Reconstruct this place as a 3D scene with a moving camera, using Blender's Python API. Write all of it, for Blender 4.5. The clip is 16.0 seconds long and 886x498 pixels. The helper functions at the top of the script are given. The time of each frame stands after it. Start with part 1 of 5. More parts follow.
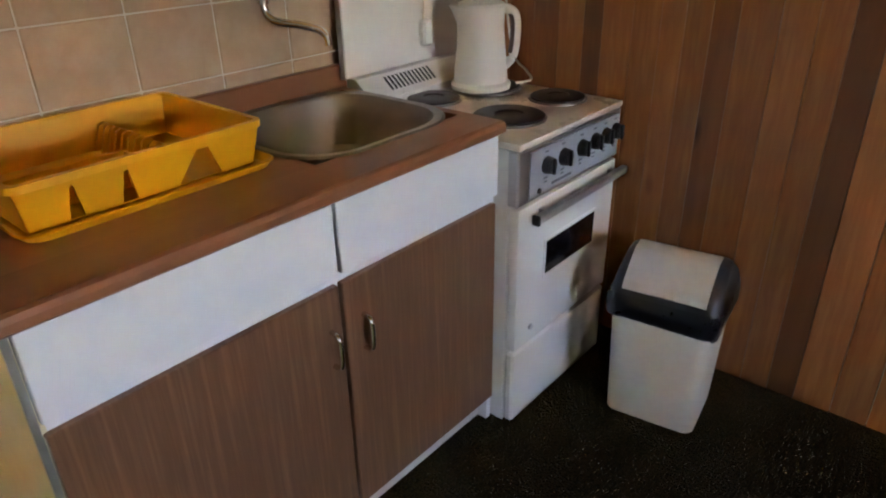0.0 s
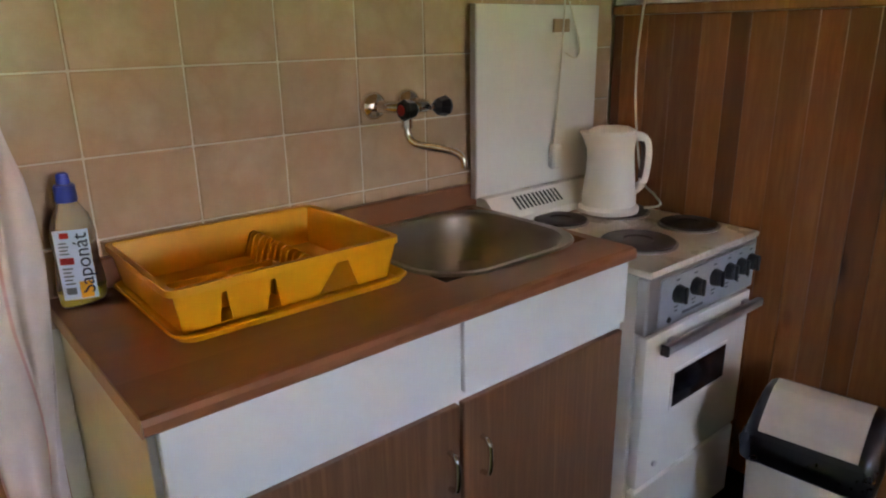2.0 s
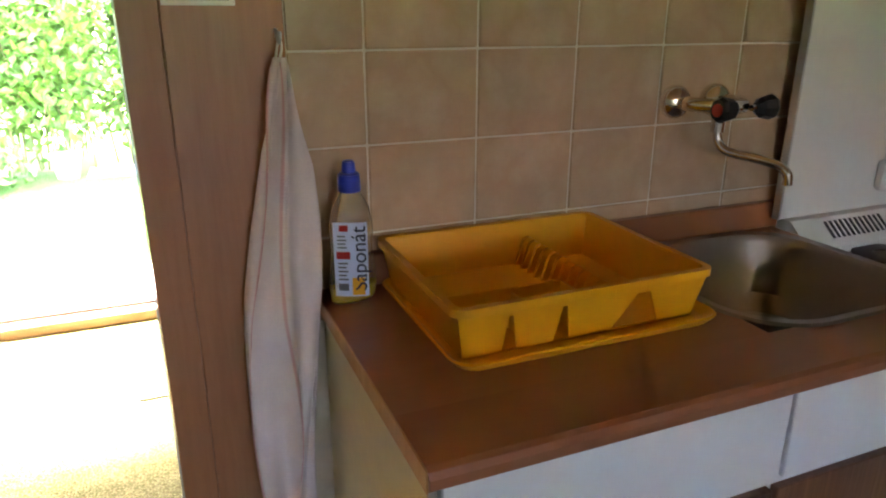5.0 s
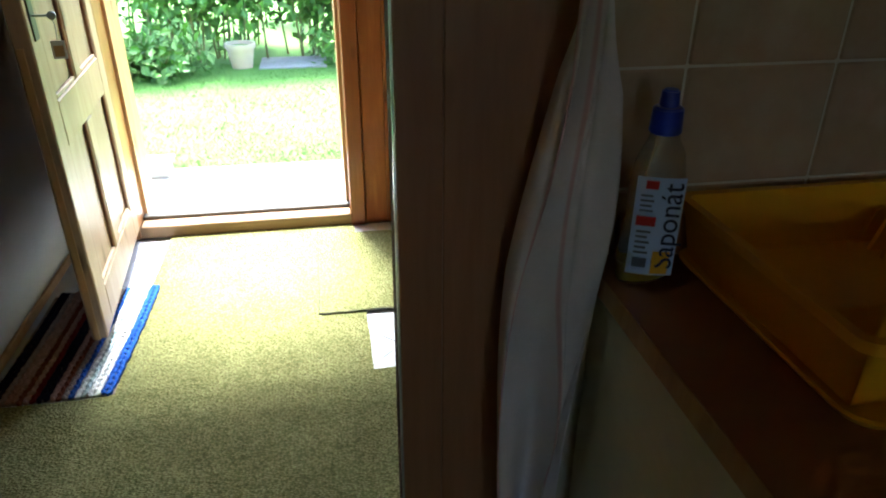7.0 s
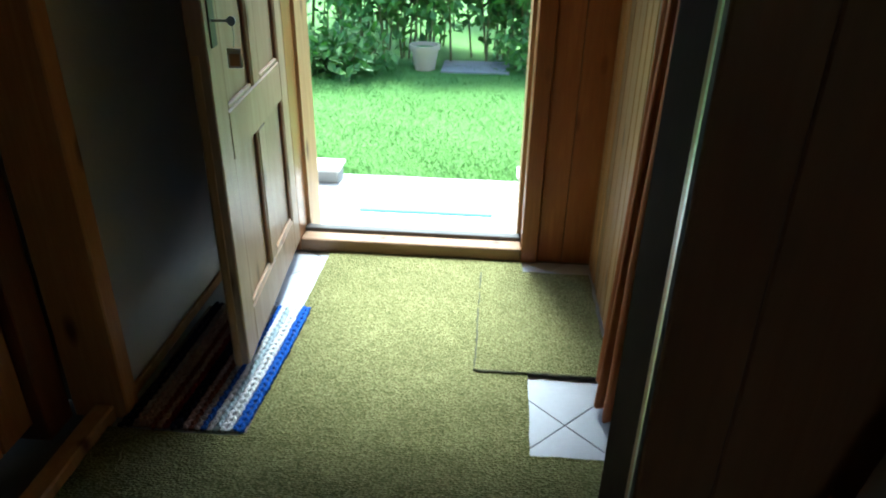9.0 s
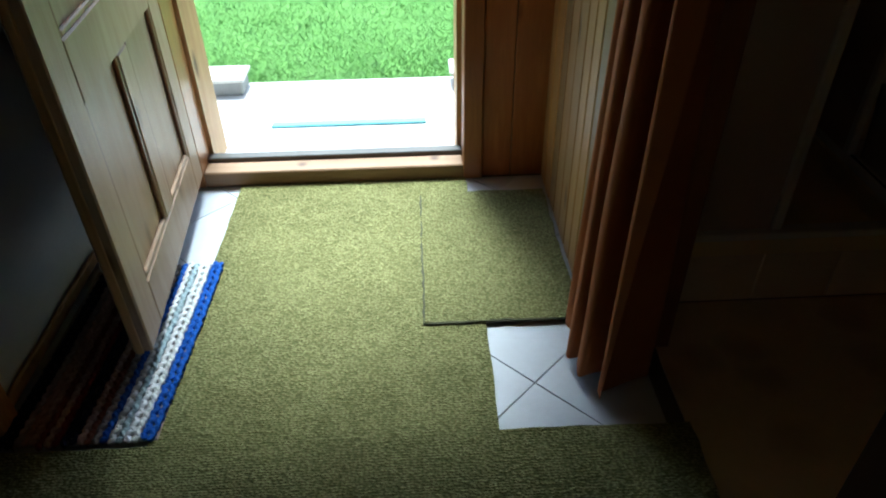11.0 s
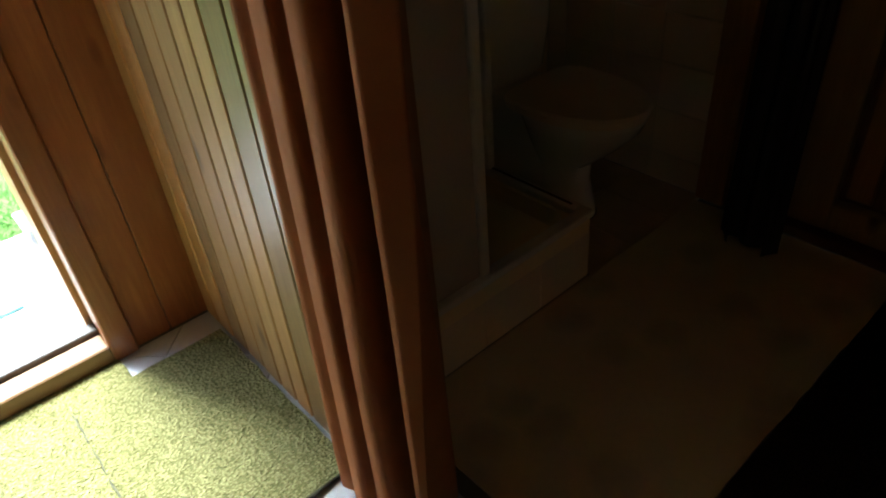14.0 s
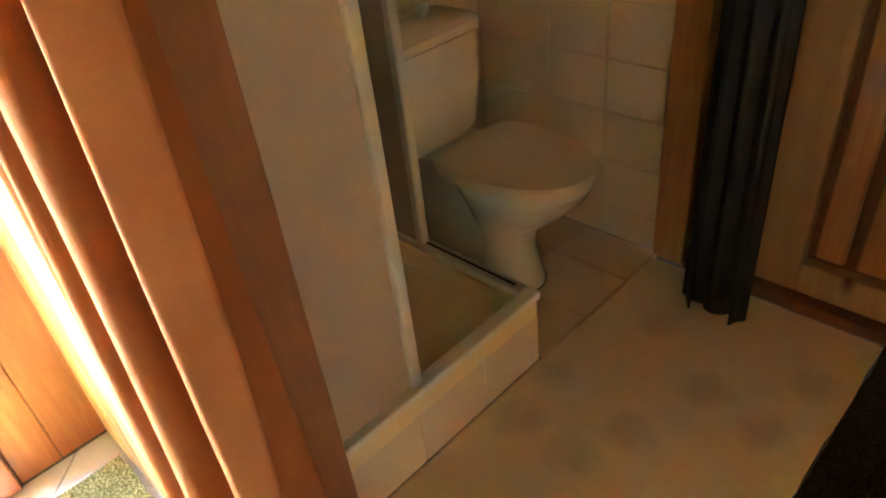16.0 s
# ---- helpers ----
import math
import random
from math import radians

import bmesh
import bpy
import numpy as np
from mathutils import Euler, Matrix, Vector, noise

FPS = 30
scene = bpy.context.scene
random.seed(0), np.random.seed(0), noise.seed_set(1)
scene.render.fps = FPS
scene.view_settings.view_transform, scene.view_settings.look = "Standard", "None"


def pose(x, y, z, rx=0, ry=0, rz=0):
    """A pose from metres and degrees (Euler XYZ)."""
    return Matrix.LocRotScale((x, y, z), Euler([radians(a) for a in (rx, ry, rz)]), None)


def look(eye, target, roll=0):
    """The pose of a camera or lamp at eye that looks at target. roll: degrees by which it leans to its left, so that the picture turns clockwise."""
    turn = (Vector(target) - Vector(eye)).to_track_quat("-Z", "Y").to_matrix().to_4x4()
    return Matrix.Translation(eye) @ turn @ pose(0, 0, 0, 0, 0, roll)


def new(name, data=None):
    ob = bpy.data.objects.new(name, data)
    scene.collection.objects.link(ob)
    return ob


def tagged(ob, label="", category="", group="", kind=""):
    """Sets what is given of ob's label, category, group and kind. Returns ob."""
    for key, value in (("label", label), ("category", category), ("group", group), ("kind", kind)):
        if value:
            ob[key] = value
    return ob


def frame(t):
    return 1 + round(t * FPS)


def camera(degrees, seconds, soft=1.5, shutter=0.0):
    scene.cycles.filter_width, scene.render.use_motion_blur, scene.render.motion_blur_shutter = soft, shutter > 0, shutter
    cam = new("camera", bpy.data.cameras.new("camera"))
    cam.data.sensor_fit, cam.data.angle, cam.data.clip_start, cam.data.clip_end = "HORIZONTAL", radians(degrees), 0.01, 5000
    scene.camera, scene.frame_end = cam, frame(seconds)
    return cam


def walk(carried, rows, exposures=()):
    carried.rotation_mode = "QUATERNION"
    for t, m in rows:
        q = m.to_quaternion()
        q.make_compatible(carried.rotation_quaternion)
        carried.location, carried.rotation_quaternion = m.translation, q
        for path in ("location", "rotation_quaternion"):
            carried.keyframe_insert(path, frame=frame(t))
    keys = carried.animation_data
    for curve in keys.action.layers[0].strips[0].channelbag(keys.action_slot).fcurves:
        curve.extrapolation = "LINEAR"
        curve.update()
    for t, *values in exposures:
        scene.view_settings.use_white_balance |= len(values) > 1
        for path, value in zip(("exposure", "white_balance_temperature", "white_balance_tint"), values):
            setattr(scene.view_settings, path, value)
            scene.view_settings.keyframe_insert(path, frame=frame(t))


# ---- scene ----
cam = camera(65.8, 16.0, soft=2.1)
PATH = [
    (0, (-1.959, 0.489, 1.277), (-3.123, 1.84, 0.372), -1.1),
    (0.5, (-1.965, 0.473, 1.283), (-3.217, 1.801, 0.465), -1.3),
    (1, (-1.968, 0.466, 1.287), (-3.31, 1.755, 0.555), -1.2),
    (1.5, (-1.975, 0.466, 1.293), (-3.379, 1.724, 0.624), -1.2),
    (2, (-1.992, 0.467, 1.299), (-3.455, 1.687, 0.692), -1.0),
    (2.5, (-2.004, 0.466, 1.307), (-3.519, 1.651, 0.757), -1.0),
    (3, (-2.024, 0.453, 1.313), (-3.589, 1.599, 0.825), -0.7),
    (3.2, (-2.038, 0.448, 1.317), (-3.622, 1.576, 0.849), -0.6),
    (5.3, (-2.297, 0.433, 1.288), (-4.054, 1.096, 0.601), 0.2),
    (5.5, (-2.334, 0.424, 1.282), (-4.096, 1.052, 0.575), 0.3),
    (6, (-2.429, 0.394, 1.281), (-4.197, 0.92, 0.508), 0.4),
    (6.5, (-2.503, 0.359, 1.269), (-4.265, 0.784, 0.424), -0.3),
    (7, (-2.584, 0.325, 1.266), (-4.337, 0.642, 0.357), 0.3),
    (7.5, (-2.685, 0.307, 1.273), (-4.457, 0.517, 0.369), 1.3),
    (8, (-2.783, 0.31, 1.272), (-4.575, 0.383, 0.386), 1.7),
    (8.5, (-2.851, 0.308, 1.269), (-4.646, 0.242, 0.39), 1.7),
    (8.7, (-2.887, 0.295, 1.266), (-4.677, 0.186, 0.379), 1.7),
    (10.8, (-3.269, 0.268, 1.217), (-4.882, 0.258, 0.034), -0.7),
    (11, (-3.314, 0.27, 1.217), (-4.909, 0.327, 0.012), -1.0),
    (11.5, (-3.384, 0.267, 1.215), (-4.941, 0.486, -0.022), -0.8),
    (12, (-3.438, 0.27, 1.206), (-4.969, 0.588, -0.041), -1.8),
    (12.5, (-3.51, 0.276, 1.182), (-5.004, 0.752, -0.06), -2.5),
    (13, (-3.578, 0.267, 1.196), (-4.972, 0.957, -0.06), -2.5),
    (13.5, (-3.634, 0.273, 1.196), (-4.982, 1.114, -0.02), -4.2),
    (14, (-3.72, 0.271, 1.239), (-4.983, 1.282, 0.063), -5.4),
    (14.5, (-3.755, 0.301, 1.258), (-4.947, 1.42, 0.107), -6.9),
    (15, (-3.789, 0.353, 1.257), (-4.981, 1.494, 0.125), -7.7),
    (15.5, (-3.827, 0.434, 1.251), (-5.036, 1.554, 0.119), -7.8),
    (16, (-3.863, 0.546, 1.256), (-5.078, 1.637, 0.101), -7.1),
]
EXPOSURES = [(0, 6.5, 6750, 23), (1.5, 6.35, 6750, 25), (3.2, 6.1, 6750, 26), (5.0, 5.9, 6600, 24), (5.5, 5.7, 6400, 22), (6.0, 5.1, 6200, 17), (6.5, 4.4, 6300, 8), (7.0, 3.45, 5800, 0), (8.0, 2.5, 5250, -6),
             (11.0, 1.5, 5250, -5), (12.5, 1.45, 5250, -5), (13.5, 1.9, 5400, -3), (14.0, 2.6, 5700, 0), (14.5, 3.7, 5900, 3), (15.0, 4.8, 6000, 8), (15.5, 5.8, 6000, 7), (16.0, 6.55, 6000, 5)]
walk(cam, [(t, look(eye, target, roll)) for t, eye, target, roll in PATH], EXPOSURES)

# ---- world and light ----
SKY, SUN, WINDOW = 0.15, 4.5, 0.034
world = bpy.data.worlds.new("sky")
scene.world = world
world.use_nodes = True
wn = world.node_tree.nodes
sky = wn.new("ShaderNodeTexSky")
sky.sky_type, sky.sun_disc = "NISHITA", False
sky.sun_elevation, sky.sun_rotation = radians(63.5), radians(-95)
sky.air_density, sky.dust_density = 1.0, 3.0
world.node_tree.links.new(sky.outputs[0], wn["Background"].inputs[0])
wn["Background"].inputs[1].default_value = SKY
sun = new("sun", bpy.data.lights.new("sun", "SUN"))
sun.data.energy, sun.data.angle, sun.data.color = SUN, radians(18), (1.0, 0.96, 0.9)
sun.matrix_world = look((-20, -1.2, 28.1), (-6, 0, 0))
# daylight in the kitchen window behind the walker
win = new("window_daylight", bpy.data.lights.new("window_daylight", "AREA"))
win.data.shape, win.data.size, win.data.size_y = "RECTANGLE", 0.74, 0.48
win.data.energy, win.data.color = WINDOW, (1.0, 0.92, 0.95)
win.matrix_world = look((0.74, 0.69, 1.34), (-3.0, 0.9, 0.9))


# ---- materials ----
def tex(nt, kind, **vals):
    n = nt.nodes.new(kind)
    for k, v in vals.items():
        n.inputs[k].default_value = v
    return n


def ramp(nt, src, stops):
    r = nt.nodes.new("ShaderNodeValToRGB")
    el = r.color_ramp.elements
    while len(el) < len(stops):
        el.new(0.5)
    for e, (p, c) in zip(el, stops):
        e.position, e.color = p, (*c, 1)
    nt.links.new(src, r.inputs[0])
    return r


def mat(name, colors, scale=8.0, stretch=(1, 1, 1), rough=0.5, metal=0.0, bump=0.1, fine=60.0, vary=0.0, wear=0.06, coat=0.0, spec=0.5):
    """A surface: two-scale variation between colours, fine relief, roughness variation."""
    m = bpy.data.materials.new(name)
    m.use_nodes = True
    nt = m.node_tree
    b = nt.nodes["Principled BSDF"]
    tc = nt.nodes.new("ShaderNodeTexCoord")
    mp = nt.nodes.new("ShaderNodeMapping")
    mp.inputs["Scale"].default_value = stretch
    nt.links.new(tc.outputs["Object"], mp.inputs[0])
    info = nt.nodes.new("ShaderNodeObjectInfo")
    off = nt.nodes.new("ShaderNodeVectorMath")
    off.operation = "SCALE"
    off.inputs[0].default_value = (13.1, 7.7, 5.3)
    nt.links.new(info.outputs["Random"], off.inputs["Scale"])
    nt.links.new(off.outputs[0], mp.inputs["Location"])
    big = tex(nt, "ShaderNodeTexNoise", Scale=scale, Detail=6.0, Roughness=0.6)
    small = tex(nt, "ShaderNodeTexNoise", Scale=fine, Detail=4.0)
    nt.links.new(mp.outputs[0], big.inputs[0])
    nt.links.new(mp.outputs[0], small.inputs[0])
    n = len(colors)
    stops = [(0.3 + 0.4 * k / max(n - 1, 1), c) for k, c in enumerate(colors)] if n > 1 else [(0.3, tuple(x * (1 - wear) for x in colors[0])), (0.7, colors[0])]
    r = ramp(nt, big.outputs[0], stops)
    hsv = nt.nodes.new("ShaderNodeHueSaturation")
    nt.links.new(r.outputs[0], hsv.inputs["Color"])
    mr = tex(nt, "ShaderNodeMapRange")
    mr.inputs[1].default_value, mr.inputs[2].default_value = 0, 1
    mr.inputs[3].default_value, mr.inputs[4].default_value = 1 - vary, 1 + vary * 0.6
    nt.links.new(info.outputs["Random"], mr.inputs[0])
    mul = nt.nodes.new("ShaderNodeMath")
    mul.operation = "MULTIPLY_ADD"
    mul.inputs[1].default_value = wear * 2
    nt.links.new(small.outputs[0], mul.inputs[0])
    sub = nt.nodes.new("ShaderNodeMath")
    sub.operation = "SUBTRACT"
    sub.inputs[1].default_value = wear
    nt.links.new(mr.outputs[0], sub.inputs[0])
    nt.links.new(sub.outputs[0], mul.inputs[2])
    nt.links.new(mul.outputs[0], hsv.inputs["Value"])
    nt.links.new(hsv.outputs[0], b.inputs["Base Color"])
    rr = tex(nt, "ShaderNodeMapRange")
    rr.inputs[3].default_value, rr.inputs[4].default_value = max(0.02, rough - 0.08), min(1.0, rough + 0.1)
    nt.links.new(big.outputs[0], rr.inputs[0])
    nt.links.new(rr.outputs[0], b.inputs["Roughness"])
    b.inputs["Metallic"].default_value = metal
    b.inputs["Coat Weight"].default_value = coat
    b.inputs["Coat Roughness"].default_value = 0.15
    b.inputs["Specular IOR Level"].default_value = spec
    if bump:
        bp = tex(nt, "ShaderNodeBump", Strength=bump, Distance=0.002)
        nt.links.new(small.outputs[0], bp.inputs["Height"])
        nt.links.new(bp.outputs[0], b.inputs["Normal"])
    return m


def wood(name, colors, rough=0.4, vary=0.25, coat=0.0, grain=(14, 14, 1.2), knots=True):
    m = mat(name, colors, scale=2.2, stretch=grain, rough=rough, bump=0.25, fine=9.0, vary=vary, wear=0.12, coat=coat)
    if knots:
        nt = m.node_tree
        b = nt.nodes["Principled BSDF"]
        tc = nt.nodes.new("ShaderNodeTexCoord")
        mp = nt.nodes.new("ShaderNodeMapping")
        mp.inputs["Scale"].default_value = (7, 7, 2.8)
        info = nt.nodes.new("ShaderNodeObjectInfo")
        off = nt.nodes.new("ShaderNodeVectorMath")
        off.operation = "SCALE"
        off.inputs[0].default_value = (9.1, 3.7, 21.3)
        nt.links.new(info.outputs["Random"], off.inputs["Scale"])
        nt.links.new(off.outputs[0], mp.inputs["Location"])
        nt.links.new(tc.outputs["Object"], mp.inputs[0])
        v = tex(nt, "ShaderNodeTexVoronoi", Scale=1.0)
        nt.links.new(mp.outputs[0], v.inputs[0])
        k = ramp(nt, v.outputs["Distance"], [(0.05, (0.25, 0.16, 0.1)), (0.16, (1, 1, 1))])
        mx = nt.nodes.new("ShaderNodeMix")
        mx.data_type, mx.blend_type = "RGBA", "MULTIPLY"
        mx.inputs[0].default_value = 1.0
        src = b.inputs["Base Color"].links[0].from_socket
        nt.links.new(src, mx.inputs[6])
        nt.links.new(k.outputs[0], mx.inputs[7])
        nt.links.new(mx.outputs[2], b.inputs["Base Color"])
    return m


PINE = wood("varnished_pine", [(0.56, 0.27, 0.085), (0.44, 0.18, 0.05), (0.52, 0.24, 0.075)], rough=0.34, vary=0.3, coat=0.3)
PINE_HALL = wood("golden_pine", [(0.46, 0.27, 0.1), (0.37, 0.2, 0.075), (0.43, 0.25, 0.095)], rough=0.38, vary=0.48, coat=0.15)
PINE_RED = wood("reddish_pine", [(0.42, 0.165, 0.05), (0.32, 0.11, 0.032), (0.39, 0.15, 0.045)], rough=0.4, vary=0.28, coat=0.15)
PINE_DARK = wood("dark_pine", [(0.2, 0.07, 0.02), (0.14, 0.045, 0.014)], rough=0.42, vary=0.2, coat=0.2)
PINE_PALE = wood("pale_pine", [(0.52, 0.32, 0.14), (0.42, 0.23, 0.09)], rough=0.5, vary=0.12)
CORE = mat("dark_matte_wood", [(0.05, 0.022, 0.01), (0.035, 0.015, 0.007)], rough=0.9, spec=0.05, bump=0.2)
POST = wood("post_wood", [(0.38, 0.17, 0.075), (0.31, 0.125, 0.052)], rough=0.42, vary=0.08)
DOOR_W = wood("door_wood", [(0.4, 0.28, 0.18), (0.32, 0.2, 0.12)], rough=0.45, vary=0.08)
GROOVE = mat("dark_groove", [(0.03, 0.014, 0.008)], rough=0.8)
LAMINATE = wood("walnut_laminate", [(0.27, 0.125, 0.06), (0.17, 0.075, 0.035), (0.24, 0.11, 0.052)], rough=0.35, vary=0.06, grain=(26, 26, 0.9), knots=False)
WORKTOP = mat("worktop_laminate", [(0.3, 0.115, 0.048), (0.24, 0.088, 0.035)], scale=2, stretch=(4, 1, 3), rough=0.34, bump=0.0, fine=14, wear=0.03)
WHITE = mat("white_lacquer", [(0.74, 0.77, 0.8)], scale=4, rough=0.4, bump=0.03, wear=0.03)
CREAM = mat("cream_board", [(0.74, 0.7, 0.5), (0.7, 0.64, 0.44)], scale=5, rough=0.5, bump=0.05)
ENAMEL = mat("white_enamel", [(0.8, 0.79, 0.76)], scale=6, rough=0.2, bump=0.02, wear=0.03, coat=0.3)
HOBTOP = mat("worn_enamel", [(0.72, 0.66, 0.58), (0.6, 0.5, 0.42)], scale=9, rough=0.28, bump=0.04)
STEEL = mat("steel", [(0.3, 0.27, 0.245)], scale=5, rough=0.34, metal=1.0, bump=0.0, wear=0.05)
CHROME = mat("chrome", [(0.75, 0.73, 0.7)], rough=0.1, metal=1.0, bump=0.0)
ALU = mat("brushed_aluminium", [(0.5, 0.5, 0.5)], scale=12, stretch=(1, 14, 1), rough=0.35, metal=0.85, bump=0.05)
PANELGREY = mat("panel_grey", [(0.4, 0.43, 0.48)], rough=0.4, metal=0.2, bump=0.02)
BLACK = mat("black_plastic", [(0.015, 0.015, 0.016)], rough=0.35, bump=0.04)
IRON = mat("cast_iron", [(0.028, 0.022, 0.02), (0.045, 0.032, 0.026)], scale=30, rough=0.45, bump=0.15)
OVENGLASS = mat("oven_glass", [(0.012, 0.01, 0.01)], rough=0.08, bump=0.0)
YELLOW = mat("yellow_plastic", [(0.84, 0.41, 0.006), (0.78, 0.36, 0.005)], scale=6, rough=0.35, bump=0.03)
BLUECAP = mat("blue_plastic", [(0.015, 0.04, 0.42)], rough=0.3, bump=0.02)
RED = mat("red_plastic", [(0.5, 0.02, 0.015)], rough=0.3, bump=0.0)
LABELW = mat("label_paper", [(0.5, 0.6, 0.82)], rough=0.4, bump=0.0)
INK = mat("dark_ink", [(0.012, 0.014, 0.05)], rough=0.5, bump=0.0)
GREYINK = mat("grey_ink", [(0.12, 0.13, 0.16)], rough=0.5, bump=0.0)
KETTLE = mat("kettle_plastic", [(0.8, 0.76, 0.71)], rough=0.32, bump=0.02, wear=0.03)
BINGREY = mat("bin_plastic", [(0.68, 0.64, 0.56), (0.6, 0.56, 0.48)], scale=5, rough=0.5, bump=0.08)
LIDGREY = mat("bin_lid_plastic", [(0.6, 0.57, 0.53)], scale=5, rough=0.5, bump=0.06)
BAG = mat("bin_bag", [(0.006, 0.006, 0.007)], scale=20, rough=0.28, bump=0.4, fine=35)
TILE = mat("beige_tile", [(0.56, 0.4, 0.265), (0.5, 0.34, 0.215), (0.58, 0.42, 0.285)], scale=7, rough=0.2, bump=0.05, fine=40, vary=0.06, wear=0.04)
GROUT = mat("grout", [(0.66, 0.58, 0.44)], scale=20, rough=0.8, bump=0.1)
BATHTILE = mat("white_bath_tile", [(0.78, 0.65, 0.5), (0.74, 0.61, 0.46)], scale=4, rough=0.18, bump=0.02, vary=0.04)
FLOORTILE = mat("pale_floor_tile", [(0.52, 0.54, 0.58), (0.46, 0.48, 0.52)], scale=6, rough=0.3, bump=0.05, vary=0.04)
TERRATILE = mat("brown_floor_tile", [(0.6, 0.44, 0.3), (0.52, 0.37, 0.25)], scale=6, rough=0.35, bump=0.05, vary=0.06)
DARKGROUT = mat("dark_grout", [(0.16, 0.15, 0.14)], rough=0.9, bump=0.1)
PLASTER = mat("white_plaster", [(0.66, 0.64, 0.6), (0.58, 0.56, 0.52)], scale=3, rough=0.85, bump=0.25, fine=90)
PLASTIC = mat("white_plastic", [(0.72, 0.72, 0.7)], rough=0.4, bump=0.02)
CERAMIC = mat("white_ceramic", [(0.84, 0.8, 0.74)], rough=0.1, bump=0.0, wear=0.02, coat=0.4)
SEATP = mat("seat_plastic", [(0.78, 0.66, 0.52)], rough=0.3, bump=0.0, wear=0.02)
SCREEN = mat("frosted_screen", [(0.5, 0.4, 0.33), (0.46, 0.365, 0.3)], scale=3, rough=0.35, bump=0.2, fine=120)
TRAYC = mat("cream_tray", [(0.8, 0.66, 0.4), (0.76, 0.6, 0.35)], scale=5, rough=0.3, bump=0.02)
RAILW = mat("white_rail", [(0.74, 0.7, 0.64)], rough=0.4, bump=0.02)
VINYL = mat("vinyl_floor", [(0.68, 0.55, 0.37), (0.62, 0.49, 0.32)], scale=6, rough=0.38, bump=0.08)
CURTAIN = mat("rust_cloth", [(0.34, 0.12, 0.04), (0.27, 0.088, 0.029)], scale=7, rough=0.85, bump=0.25, fine=420, spec=0.2)
BLACKCLOTH = mat("black_cloth", [(0.012, 0.01, 0.011)], scale=30, rough=0.7, bump=0.2, fine=200)
CONCRETE = mat("concrete", [(0.62, 0.6, 0.56), (0.54, 0.52, 0.48)], scale=3, rough=0.85, bump=0.3, fine=60)
BLOCK = mat("grey_block", [(0.34, 0.34, 0.33), (0.26, 0.26, 0.25)], scale=8, rough=0.9, bump=0.4)
LEAF = mat("leaf", [(0.08, 0.2, 0.03), (0.16, 0.29, 0.06)], scale=3, rough=0.5, bump=0.0, vary=0.2)
LEAFDARK = mat("dark_leaf", [(0.03, 0.1, 0.02), (0.06, 0.16, 0.03)], scale=3, rough=0.5, bump=0.0)
GRASS = mat("grass", [(0.08, 0.19, 0.028), (0.12, 0.25, 0.045), (0.1, 0.22, 0.036)], scale=2.5, rough=0.6, bump=0.0)
SOIL = mat("lawn_ground", [(0.095, 0.21, 0.034), (0.12, 0.25, 0.045)], scale=5, rough=0.95, bump=0.5)
STEM = mat("stem", [(0.2, 0.2, 0.08)], rough=0.7)
POTM = mat("pale_pot", [(0.66, 0.54, 0.4)], rough=0.7)
CYAN = mat("pale_cyan", [(0.16, 0.44, 0.52)], rough=0.4)
BRONZE = mat("dark_bronze", [(0.06, 0.05, 0.045), (0.09, 0.08, 0.07)], scale=14, rough=0.42, metal=0.6, bump=0.03)
CABLE = mat("white_cable", [(0.7, 0.66, 0.58)], rough=0.45, bump=0.0)


